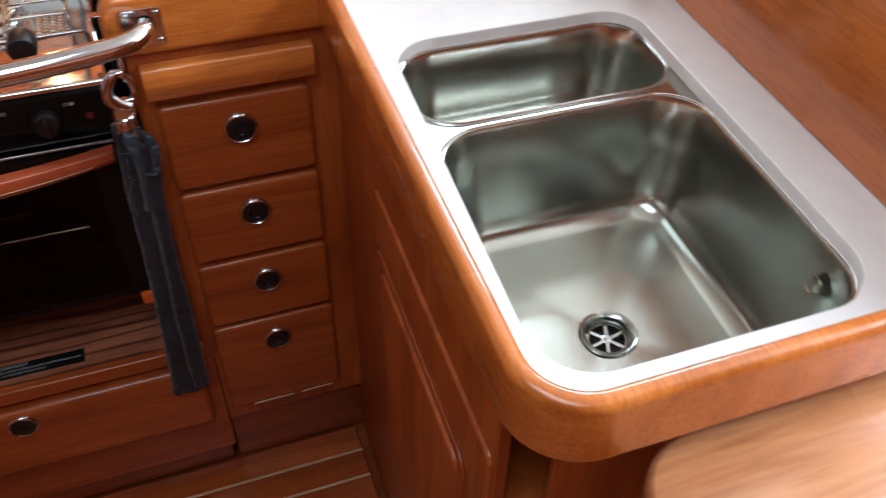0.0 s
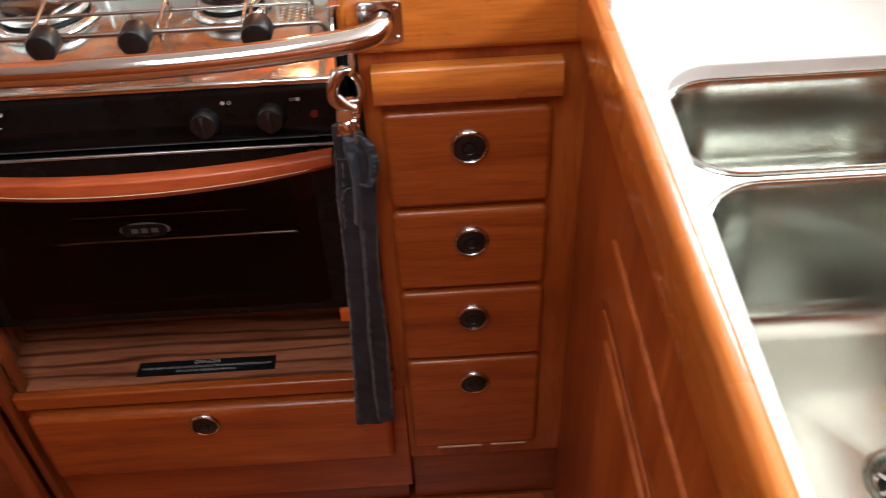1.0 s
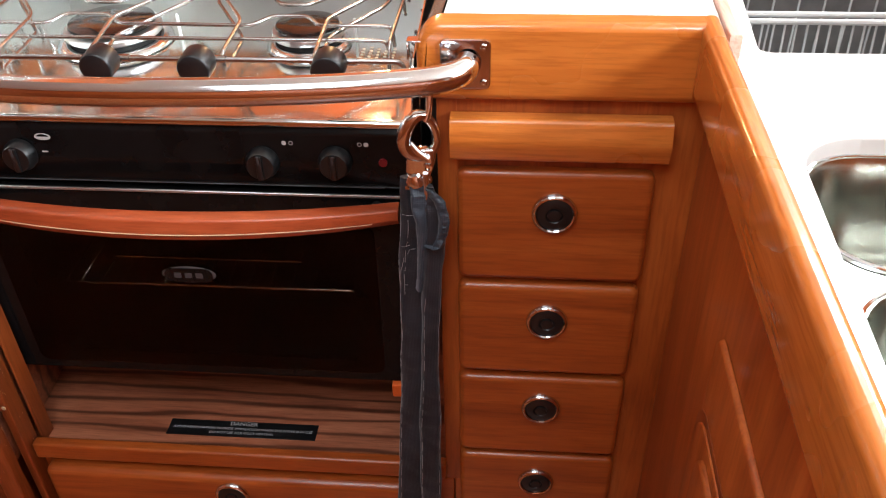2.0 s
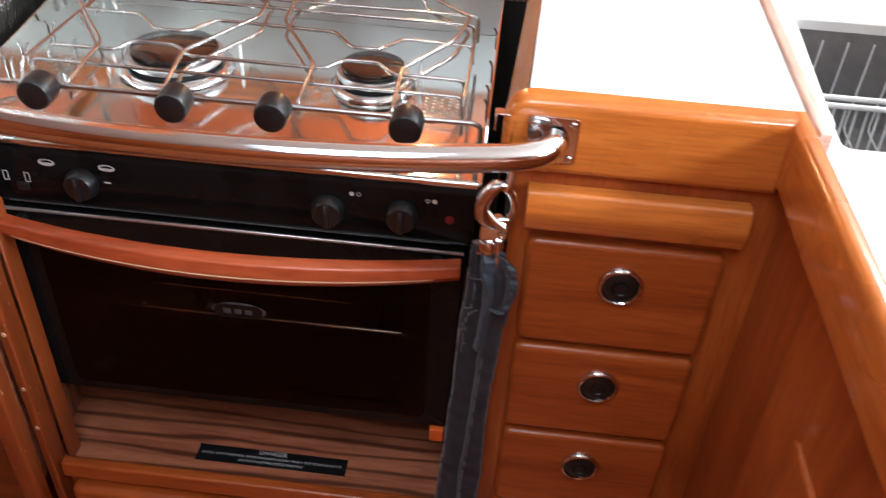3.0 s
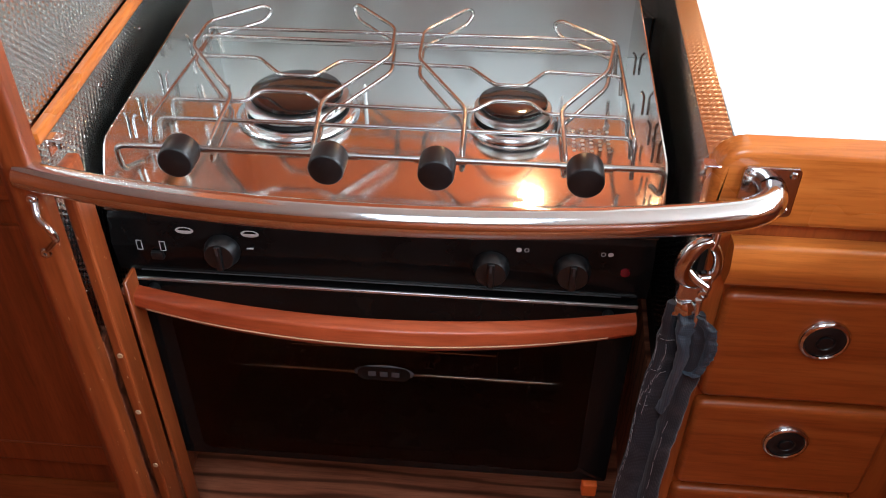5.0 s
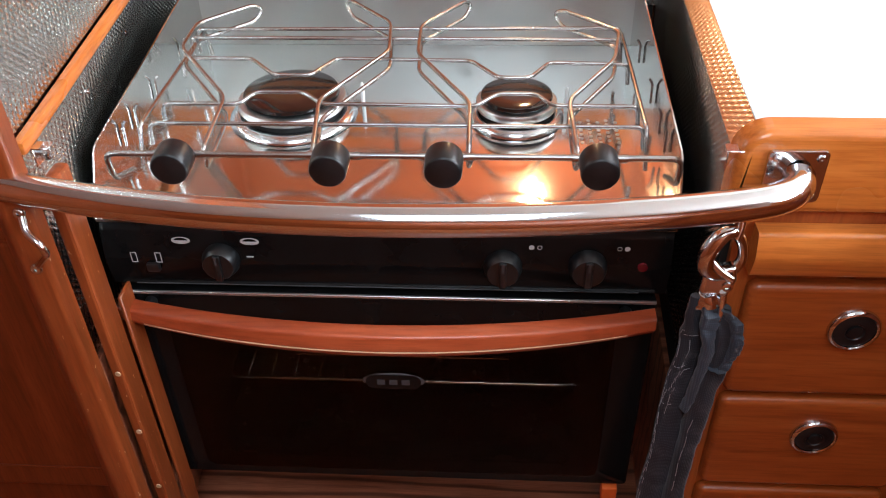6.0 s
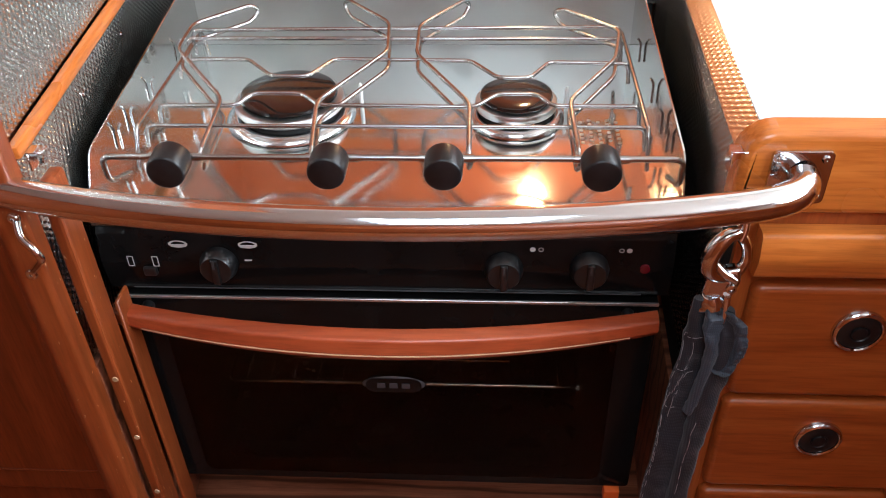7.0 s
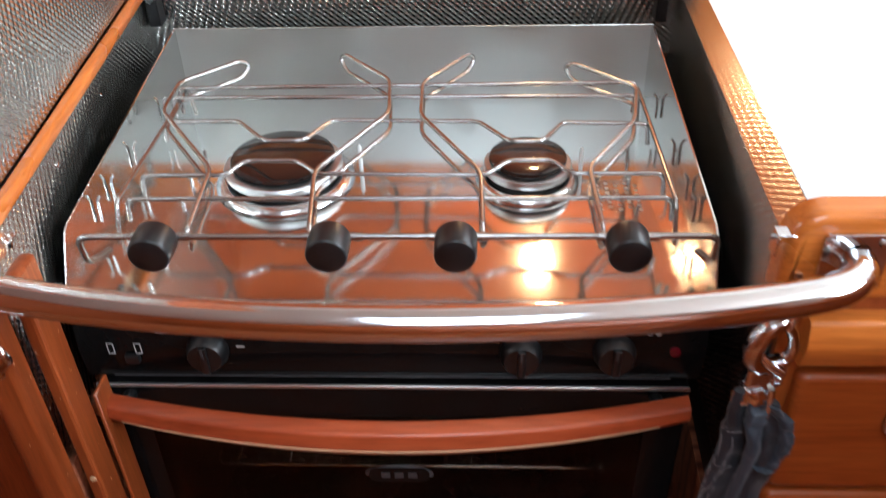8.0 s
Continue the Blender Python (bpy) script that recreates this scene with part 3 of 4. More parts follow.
# ---- sink run ----
sink_unit = thing("sink_cabinet", (1.0, -0.40, FLOOR), "varnished teak sink cabinet with a panelled door", "cabinet")
part("body", skew(slab(rounded([(0.8245, -0.700), (1.188, -0.700), (1.188, 0.60), (0.8245, 0.60)], [0.040, 0, 0, 0], 7), FLOOR, 0.66, 0)), wood_z, sink_unit)
part("face_panel", skew(box(0.812, 0.824, -0.655, -0.046, FLOOR + 0.02, 0.852, 0.001)), wood_z, sink_unit)
part("end_panel", skew(slab([(0.835, -0.7085), (1.188, -0.7085), (1.188, -0.7035), (0.835, -0.7035)], 0.661, 0.850, 0)), wood_z, sink_unit)


def side_panel(y0, y1, z0, z1, x, proud, mat, radius=0.012, edge=0.005):
    bm = slab(rounded([(y0, z0), (y1, z0), (y1, z1), (y0, z1)], radius, 5), 0, proud, edge, 3)
    for v in bm.verts:
        y, h, d = v.co
        v.co = (x - d, y, h)
    bmesh.ops.recalc_face_normals(bm, faces=bm.faces[:])
    return skew(bm)


door = part("door", side_panel(-0.650, -0.255, 0.03, 0.730, 0.8115, 0.005, wood_z, 0.012, 0.004), wood_z, sink_unit)
part("groove", side_panel(-0.612, -0.253, 0.085, 0.657, 0.8062, 0.0006, deep_z, 0.03, 0.0003), deep_z, door)
part("moulding", side_panel(-0.604, -0.263, 0.095, 0.650, 0.8054, 0.002, wood_z, 0.028, 0.0018), wood_z, door)
part("raised_panel", side_panel(-0.590, -0.300, 0.105, 0.638, 0.8032, 0.005, wood_z, 0.02, 0.0045), wood_z, door)

OUT = rounded([(0.7925, -0.744), (1.24, -0.744), (1.24, -0.06), (0.7925, -0.06)], [0.060, 0, 0, 0], 12)
INN = rounded([(0.8185, -0.720), (1.25, -0.720), (1.25, -0.05), (0.8185, -0.05)], [0.038, 0, 0, 0], 12)
n_arc = 13


def fiddle_rail():
    """The golden rail round the sink run: a rounded section swept along its rim."""
    line = [Vector((0.8055, -0.036, 0))] + [Vector((a[0] + b[0], a[1] + b[1], 0)) / 2 for a, b in zip(OUT[:n_arc], INN[:n_arc])] + [Vector((1.20, -0.732, 0))]
    line = [line[0]] + [line[0].lerp(Vector((0.8055, -0.66, 0)), k / 8) for k in range(1, 9)] + line[1:]
    section = rounded([(-0.0125, 0.848), (0.0045, 0.848), (0.0045, TOP + 0.004), (-0.0125, TOP + 0.004)], [0.004, 0.003, 0.006, 0.008], 6)
    loops = []
    for i, p in enumerate(line):
        d = (line[min(i + 1, len(line) - 1)] - line[max(i - 1, 0)]).normalized()
        nrm = Vector((-d.y, d.x, 0))
        loops.append([(p.x + nrm.x * s, p.y + nrm.y * s, h) for s, h in section])
    return skew(loft(loops, True, True))


rail = tagged(link_mesh("fiddle", fiddle_rail(), edge_wood), "golden varnished wooden fiddle round the sink counter", "trim", kind="structure")

LEAN = 0.055
SINK = rounded([(0.854, -0.6915), (1.157, -0.6915), (1.157, -0.188), (0.854, -0.188)], [0.055, 0.055, 0.05, 0.05], 8)
counter_edge = rounded([(0.822, -0.731), (1.235, -0.731), (1.235, -0.0305), (0.804, -0.0305)], [0.040, 0, 0, 0], 10)
structure("counter_sink", skew(slab(counter_edge, 0.8585, 0.875, 0.002, 2, holes=[SINK]), LEAN), white_top, "white laminate counter round the sink", "counter")
structure("backsplash", skew(box(1.218, 1.240, -0.74, 0.60, 0.8755, 1.13, 0.004), LEAN), edge_wood, "varnished teak veneer panel behind the sink", "wall")

sink = thing("double_sink", (0.97, -0.48, 0.76), "satin stainless steel sink with one large and one small bowl", "sink")
BIG = ([0.8545, 1.1565, -0.691, -0.3555], 0.055)
SMALL = ([0.8545, 1.1565, -0.3435, -0.1885], 0.050)
RIM = 0.8600


def bowl(spec, floor_z, inset, drain=None):
    (x0, x1, y0, y1), r = spec
    loops = []
    steps = [(-0.0022, RIM - 0.0022), (0.0, RIM), (0.0025, RIM - 0.0007), (0.005, RIM - 0.006), (0.010, floor_z + 0.075), (inset * 0.75, floor_z + 0.028), (inset, floor_z + 0.012), (inset + 0.010, floor_z + 0.003), (inset + 0.022, floor_z)]
    for k, (d, z) in enumerate(steps):
        loops.append([(p[0], p[1], z) for p in rounded([(x0 + d, y0 + d), (x1 - d, y0 + d), (x1 - d, y1 - d), (x0 + d, y1 - d)], max(0.012, r - d * 0.6), 8)])
    last = loops[-1]
    if drain:
        c = Vector((drain[0], drain[1], floor_z))
        for s, z, rad in ((0.45, floor_z - 0.001, 0), (0.8, floor_z - 0.003, 0), (1.0, floor_z - 0.004, 0.0305)):
            ring = []
            for p in last:
                v = Vector((p[0], p[1], floor_z)) - c
                goal = c + v.normalized() * 0.0305
                q = Vector(p).lerp(goal, s)
                ring.append((q.x, q.y, z))
            loops.append(ring)
    return skew(loft(loops, False, drain is None), LEAN)


DRAIN = (0.998, -0.540)
part("large_bowl", bowl(BIG, 0.715, 0.022, DRAIN), sink_steel, sink)
part("small_bowl", bowl(SMALL, 0.752, 0.020), sink_steel, sink)
hole_a = rounded([(0.8535, -0.692), (1.1575, -0.692), (1.1575, -0.3545), (0.8535, -0.3545)], 0.056, 8)
hole_b = rounded([(0.8535, -0.3445), (1.1575, -0.3445), (1.1575, -0.1875), (0.8535, -0.1875)], 0.051, 8)
deck_outline = rounded([(0.840, -0.705), (1.171, -0.705), (1.171, -0.174), (0.840, -0.174)], 0.065, 8)
part("saddle", skew(slab(deck_outline, RIM - 0.0052, RIM - 0.0022, 0.0, holes=[hole_a, hole_b]), LEAN), sink_steel, sink, "steel bridge between the bowls")
for spec in (BIG, SMALL):
    (bx0, bx1, by0, by1), br = spec
    lip_line = [(p[0], p[1], RIM - 0.0002) for p in rounded([(bx0, by0), (bx1, by0), (bx1, by1), (bx0, by1)], br, 8)]
    part("rim", skew(tube(lip_line, 0.0014, 8, True), LEAN), chrome, sink, "bright rolled rim")


def strainer(at):
    x, y = at
    z = 0.7135
    ring = part("drain", skew(lathe([(0.0310, -0.001), (0.0296, 0.0008), (0.0262, 0.0002), (0.0232, -0.003), (0.0222, -0.014), (0.0216, -0.026), (0, -0.026)], (x, y, z), (0, 0, 1), 40), LEAN), sink_steel, sink, "recessed steel drain")
    grate = part("strainer", skew(lathe([(0.0216, -0.0135), (0.0216, -0.011), (0.0190, -0.0105), (0.0190, -0.0135), (0.0216, -0.0135)], (x, y, z), (0, 0, 1), 36), LEAN), wire_steel, sink, "six-spoked strainer")
    part("hub", skew(lathe([(0, -0.0135), (0.006, -0.0135), (0.006, -0.0105), (0.0025, -0.010), (0, -0.011)], (x, y, z), (0, 0, 1), 20), LEAN), wire_steel, grate)
    for k in range(6):
        b = box(0.0055, 0.0193, -0.0022, 0.0022, -0.0133, -0.0108, 0.0006, 1)
        bmesh.ops.transform(b, matrix=Matrix.Translation((x, y, z)) @ Matrix.Rotation(k * math.pi / 3 + 0.2, 4, "Z"), verts=b.verts)
        part("spoke", skew(b, LEAN), wire_steel, grate)
    part("drain_hole", skew(lathe([(0.0212, -0.0235), (0.0198, -0.0232), (0, -0.0230)], (x, y, z), (0, 0, 1), 24), LEAN), shade_black, ring)


strainer(DRAIN)
part("overflow", lathe([(0, 0), (0.011, 0), (0.011, 0.0015), (0.008, 0.002), (0.0055, 0.0005), (0, 0.0005)], (1.1235, -0.615, 0.825), (-1, 0, 0.08), 24), sink_steel, sink, "small round overflow plate")

tap = thing("tap_base", (1.186, -0.135, 0.875), "short chrome tap fitting on the white counter", "tap")
part("flange", lathe([(0, 0), (0.020, 0), (0.020, 0.003), (0.015, 0.006), (0.013, 0.006), (0, 0.006)], (1.186, -0.135, 0.8755), (0, 0, 1), 28), chrome, tap)
part("stem", lathe([(0, 0.0), (0.012, 0.0), (0.011, 0.035), (0.013, 0.04), (0.013, 0.055), (0.008, 0.06), (0, 0.06)], (1.186, -0.135, 0.8816), (0, 0, 1), 24), chrome, tap)

# companionway step below the end of the sink run
step = thing("companionway_step", (1.20, -0.85, FLOOR), "pale worn teak step board with rounded corners", "step")
part("tread", slab(rounded([(0.876, -1.06), (1.62, -1.06), (1.62, -0.7105), (0.876, -0.7105)], [0.06, 0.0, 0.0, 0.062], 9), 0.792, 0.820, 0.006, 3), step_wood, step)
part("riser", box(0.955, 1.58, -1.0, -0.735, FLOOR, 0.7915, 0.004), deep_z, step, "dark riser box")

# ---- stove ----
stove = thing("gimballed_stove", (0.265, 0.20, 0.41), "black marine stove with a steel two-burner hob", "stove")
part("body", merged(box(0.004, 0.050, 0.020, 0.385, 0.405, 0.770, 0.003), box(0.480, 0.526, 0.020, 0.385, 0.405, 0.770, 0.003), box(0.0502, 0.4798, 0.020, 0.385, 0.655, 0.770, 0.002), box(0.0502, 0.4798, 0.020, 0.385, 0.405, 0.430, 0.002), box(0.0502, 0.4798, 0.365, 0.385, 0.4302, 0.6548, 0.001)), black_enamel, stove, "black case round the oven cavity")
shelf = part("oven_shelf", tube(fillet([(0.052, 0.355, 0.503), (0.060, 0.066, 0.503), (0.470, 0.066, 0.503), (0.478, 0.355, 0.503)], 0.012), 0.0026, 10), shelf_wire, stove, "chromed wire shelf inside the oven")
part("front_lip", tube([(0.150, 0.050, 0.560), (0.390, 0.050, 0.560)], 0.0017, 8), shelf_wire, shelf)
for i in range(14):
    part("shelf_bar", tube([(0.082 + i * 0.0282, 0.067, 0.505), (0.082 + i * 0.0282, 0.350, 0.505)], 0.0013, 6), shelf_wire, shelf)
for x in (0.0515, 0.4785):
    for z in (0.480, 0.505, 0.565):
        part("shelf_guide", tube(fillet([(x, 0.045, z + 0.012), (x, 0.050, z), (x, 0.340, z)], 0.006), 0.0016, 8), shelf_wire, stove, "bent wire guide on the oven wall")
panel_profile = rounded([(0.020, 0.700), (0.000, 0.700), (-0.004, 0.735), (0.002, 0.766), (0.010, 0.779), (0.020, 0.779)], [0, 0.004, 0.03, 0.012, 0.006, 0], 5)
panel = part("control_panel", loft([[(x, p[0], p[1]) for p in panel_profile] for x in (-0.004, -0.001, 0.533, 0.536)], True, True), black_enamel, stove, "glossy black control panel")


def control_knob(x, z, r=0.018):
    k = part("control_knob", lathe([(0, 0), (r, 0), (r * 1.02, 0.004), (r * 0.86, 0.013), (r * 0.8, 0.0145), (0, 0.0148)], (x, -0.0028, z), (0, -1, 0.05), 28), black_plastic, panel, "black rotary knob")
    part("grip", box(x - 0.0035, x + 0.0035, -0.0205, -0.016, z - r * 0.8, z + r * 0.8, 0.0015), black_plastic, k)
    part("pointer", box(x - 0.0011, x + 0.0011, -0.0212, -0.0206, z + r * 0.3, z + r * 0.85, 0), dull_mark, k)


for x, z in ((0.111, 0.737), (0.380, 0.735), (0.459, 0.737)):
    control_knob(x, z)
part("ignition_switch", box(0.036, 0.049, -0.008, -0.0015, 0.722, 0.732, 0.002), black_plastic, panel)
part("indicator", lathe([(0, 0), (0.0050, 0), (0.0046, 0.002), (0, 0.0025)], (0.510, -0.0030, 0.737), (0, -1, 0), 20), red_lens, panel, "small red ignition button")


def disc_mark(x, z, rx, rz, mat, inner=0.0):
    loops = []
    for s in (1.0, inner) if inner else (1.0,):
        loops.append([(x + rx * s * math.cos(t), 0, z + rz * s * math.sin(t)) for t in (2 * math.pi * k / 24 for k in range(24))])
    bm = loft(loops, False, not inner)
    for v in bm.verts:
        v.co.y = -0.0052
    return part("print", bm, mat, panel)


disc_mark(0.076, 0.760, 0.0092, 0.0042, white_mark, 0.72)
disc_mark(0.142, 0.760, 0.0092, 0.0042, white_mark, 0.72)
disc_mark(0.406, 0.759, 0.0026, 0.0026, white_mark)
disc_mark(0.4135, 0.759, 0.0024, 0.0024, white_mark, 0.7)
disc_mark(0.4865, 0.759, 0.0024, 0.0024, white_mark, 0.7)
disc_mark(0.4935, 0.759, 0.0026, 0.0026, white_mark)
for x, z, w, h in ((0.076, 0.7585, 0.007, 0.0015), (0.142, 0.7585, 0.007, 0.0015), (0.140, 0.742, 0.0035, 0.0008)):
    part("print", box(x - w, x + w, -0.0056, -0.0053, z - h, z + h, 0), white_mark, panel)
for x in (0.026, 0.050):
    part("print", merged(box(x - 0.003, x - 0.0022, -0.0056, -0.0053, 0.733, 0.745, 0), box(x + 0.0022, x + 0.003, -0.0056, -0.0053, 0.733, 0.745, 0), box(x - 0.003, x + 0.003, -0.0056, -0.0053, 0.7442, 0.745, 0), box(x - 0.003, x + 0.003, -0.0056, -0.0053, 0.733, 0.7338, 0)), white_mark, panel)
part("crease", box(0.02, 0.51, -0.0035, -0.0022, 0.7045, 0.7055, 0.0002, 1), grey_mark, panel, "fine grey line along the panel")

def window_frame():
    """The oven door: a rounded slab with its window cut through."""
    outer = rounded([(0.000, 0.412), (0.530, 0.412), (0.530, 0.694), (0.000, 0.694)], 0.005, 3)
    opening = rounded([(0.072, 0.450), (0.462, 0.450), (0.462, 0.640), (0.072, 0.640)], 0.012, 5)
    return upright(slab(outer, 0, 0.0235, 0.003, 2, holes=[opening]), 0.0195)


oven = part("oven_door", window_frame(), black_enamel, stove, "black oven door")
part("glass", upright(slab(rounded([(0.040, 0.428), (0.494, 0.428), (0.494, 0.655), (0.040, 0.655)], 0.012, 5), 0, 0.0025, 0.0008), -0.0041), oven_glass, oven, "smoked oven window")
part("top_trim", box(0.002, 0.528, -0.0072, -0.0042, 0.6935, 0.6970, 0.0006, 1), door_trim, oven, "bright metal strip over the door")
badge = part("badge", merged(lathe([(0.0, 0.0), (0.033, 0.0), (0.031, 0.0012), (0, 0.0012)], (0, 0, 0), (0, -1, 0), 36)), grey_mark, oven, "oval maker's badge with plain bars")
for v in badge.data.vertices:
    w = v.co + origin_of(oven)
    v.co = Vector((0.268 + w.x, -0.0068 + w.y, 0.579 + w.z * 0.36)) - origin_of(oven)
part("badge_field", upright(slab(rounded([(0.2385, 0.5690), (0.2975, 0.5690), (0.2975, 0.5890), (0.2385, 0.5890)], 0.0095, 6), 0, 0.0006, 0), -0.0082), black_enamel, badge)
for x in (0.255, 0.268, 0.281):
    part("bar", box(x - 0.0042, x + 0.0042, -0.0095, -0.0089, 0.5754, 0.5826, 0.0002, 1), grey_mark, badge)


def bowed_handle():
    section = rounded([(0.0, -0.017), (0.012, -0.019), (0.018, -0.004), (0.016, 0.014), (0.0, 0.017)], [0.002, 0.004, 0.008, 0.005, 0.002], 4)
    loops = []
    for k in range(25):
        s = k / 24
        x = 0.004 + 0.522 * s
        bow = 4 * s * (1 - s)
        for_y = -0.010 - 0.036 * bow
        loops.append([(x, for_y - p[0], 0.683 + p[1] * (0.62 + 0.26 * bow) - 0.001 * bow) for p in section])
    return loft(loops, True, True)


part("handle", bowed_handle(), handle_wood, oven, "bowed reddish wooden handle")
part("handle_line", tube([(0.010 + 0.510 * k / 24, -0.0283 - 0.036 * 4 * (k / 24) * (1 - k / 24), 0.6785 - 0.0015 * 4 * (k / 24) * (1 - k / 24)) for k in range(1, 24)], 0.0008, 6), holly, oven, "pale groove along the handle")
for x in (0.03, 0.50):
    part("handle_mount", tube([(x, -0.002, 0.683), (x, -0.018, 0.683)], 0.006, 12), black_plastic, oven)
part("orange_tab", box(0.502, 0.520, -0.010, 0.004, 0.390, 0.411, 0.002), orange_plastic, stove, "small orange lock tab")

# hob tray
X0, X1, YF, YB, ZF, ZB, ZP = -0.008, 0.541, 0.042, 0.393, 0.832, 0.870, 0.780
tray = part("hob_tray", box(X0, X1, 0.004, YB, ZP - 0.004, ZP, 0.0012), pan_steel, stove, "brushed steel hob tray")


def tray_side(x, thick):
    pts = rounded([(0.010, ZP - 0.001), (YB, ZP - 0.001), (YB, ZB), (YF, ZF)], [0.004, 0, 0.004, 0.018], 5)
    bm = slab(pts, 0, thick, 0)
    for v in bm.verts:
        y, h, d = v.co
        v.co = (x + d, y, h)
    bmesh.ops.recalc_face_normals(bm, faces=bm.faces[:])
    return bm


part("side_wall", tray_side(X0, 0.0016), pan_steel, tray)
part("side_wall", tray_side(X1 - 0.0016, 0.0016), pan_steel, tray)
part("rear_wall", box(X0, X1, YB - 0.0016, YB, ZP, ZB, 0.0005, 1), shaded_rear_steel, tray)
part("front_roll", tube([(X0 + 0.004, 0.006, ZP - 0.003), (X1 - 0.004, 0.006, ZP - 0.003)], 0.005, 12), pan_steel, tray)
for x in (X0 + 0.0045, X1 - 0.0045):
    for y in (0.10, 0.135, 0.20, 0.30):
        part("tab", tube(fillet([(x, y, 0.800), (x, y + 0.002, 0.822), (x - math.copysign(0.004, x - 0.2), y + 0.003, 0.827)], 0.004), 0.0014, 8), wire_steel, tray)
for j in range(6):
    for i in range(5):
        part("vent_hole", lathe([(0, 0.0006), (0.0021, 0.0006), (0.0021, 0)], (0.462 + 0.0095 * i, 0.150 + 0.0085 * j + 0.004 * (i % 2), ZP), (0, 0, 1), 8), burner_alu, tray)


def burner(x, y, r):
    b = part("burner", lathe([(0, 0.014), (r * 1.10, 0.014), (r * 1.13, 0.016), (r * 1.13, 0.0205), (r * 1.10, 0.0225), (r * 0.98, 0.0235), (0, 0.0235)], (x, y, ZP), (0, 0, 1), 48), burner_alu, tray, "cast aluminium burner head")
    part("drip_ring", lathe([(r * 1.30, 0.0), (r * 1.34, 0.0008), (r * 1.33, 0.003), (r * 1.26, 0.0065), (r * 1.16, 0.0085), (r * 1.08, 0.0085), (r * 1.03, 0.007), (r * 1.0, 0.004)], (x, y, ZP), (0, 0, 1), 48), burner_bright, b, "bright drip ring")
    part("gap", lathe([(r * 1.02, 0.0060), (r * 1.00, 0.009), (r * 0.98, 0.0138), (0, 0.0138)], (x, y, ZP), (0, 0, 1), 40), shade_black, b, "dark gas slot")
    part("cap", lathe([(0, 0.0), (r * 0.97, 0.0), (r, 0.002), (r * 0.98, 0.005), (r * 0.90, 0.0062), (r * 0.5, 0.0064), (0, 0.0064)], (x, y, ZP + 0.0245), (0, 0, 1), 48), burner_black, b, "glossy black burner cap")
    part("ignition_pin", lathe([(0, 0), (0.0022, 0), (0.0022, 0.026), (0.001, 0.029), (0, 0.029)], (x + r * 1.42, y + r * 0.40, ZP), (0, 0, 1), 12), white_liner, b, "pale ceramic spark pin")


burner(0.146, 0.205, 0.053)
burner(0.393, 0.203, 0.039)

# pan grid with its sliding clamps
GZ = 0.842
grid = part("pan_grid", tube(fillet([(0.020, 0.055, 0.800), (0.017, 0.020, 0.812), (0.017, 0.016, GZ), (0.534, 0.018, GZ), (0.534, 0.022, 0.812), (0.531, 0.055, 0.800)], 0.010), 0.0030, 12), wire_steel, stove, "steel wire pan grid")
wires = [
    [(0.034, 0.079, 0.815), (0.036, 0.079, GZ - 0.004), (0.509, 0.080, GZ - 0.004), (0.511, 0.080, 0.815)],
    [(0.034, 0.119, 0.815), (0.036, 0.119, GZ - 0.004), (0.114, 0.119, GZ - 0.004), (0.127, 0.138, GZ), (0.177, 0.138, GZ), (0.197, 0.121, GZ - 0.004), (0.350, 0.118, GZ - 0.004), (0.372, 0.138, GZ), (0.411, 0.138, GZ), (0.426, 0.121, GZ - 0.004), (0.509, 0.120, GZ - 0.004), (0.511, 0.120, 0.815)],
    [(0.022, 0.226, 0.815), (0.025, 0.224, GZ - 0.004), (0.102, 0.224, GZ - 0.004), (0.138, 0.176, GZ), (0.176, 0.176, GZ), (0.196, 0.225, GZ - 0.004), (0.344, 0.221, GZ - 0.004), (0.373, 0.173, GZ), (0.405, 0.173, GZ), (0.427, 0.218, GZ - 0.004), (0.510, 0.214, GZ - 0.004), (0.512, 0.215, 0.815)],
    [(0.020, 0.293, 0.812), (0.021, 0.293, GZ), (0.511, 0.300, GZ), (0.512, 0.300, 0.812)],
    [(0.020, 0.270, 0.812), (0.021, 0.270, GZ), (0.508, 0.268, GZ), (0.510, 0.268, 0.812)],
]
for line in wires:
    part("grid_wire", tube(fillet(line, 0.008), 0.0022, 10), wire_steel, grid)
for x in (0.028, 0.512):
    part("side_rod", tube(fillet([(x, 0.060, 0.803), (x, 0.075, 0.838), (x, 0.300, 0.838), (x, 0.310, 0.803)], 0.008), 0.0022, 10), wire_steel, grid)
CLAMPS = [
    (0.084, [(0.108, 0.020), (0.105, 0.108), (0.031, 0.212), (0.029, 0.278), (0.081, 0.332)]),
    (0.225, [(0.207, 0.024), (0.199, 0.104), (0.257, 0.206), (0.251, 0.281), (0.196, 0.347)]),
    (0.326, [(0.347, 0.026), (0.346, 0.101), (0.288, 0.200), (0.286, 0.273), (0.333, 0.345)]),
    (0.461, [(0.443, 0.024), (0.441, 0.108), (0.492, 0.189), (0.504, 0.260), (0.445, 0.319)]),
]
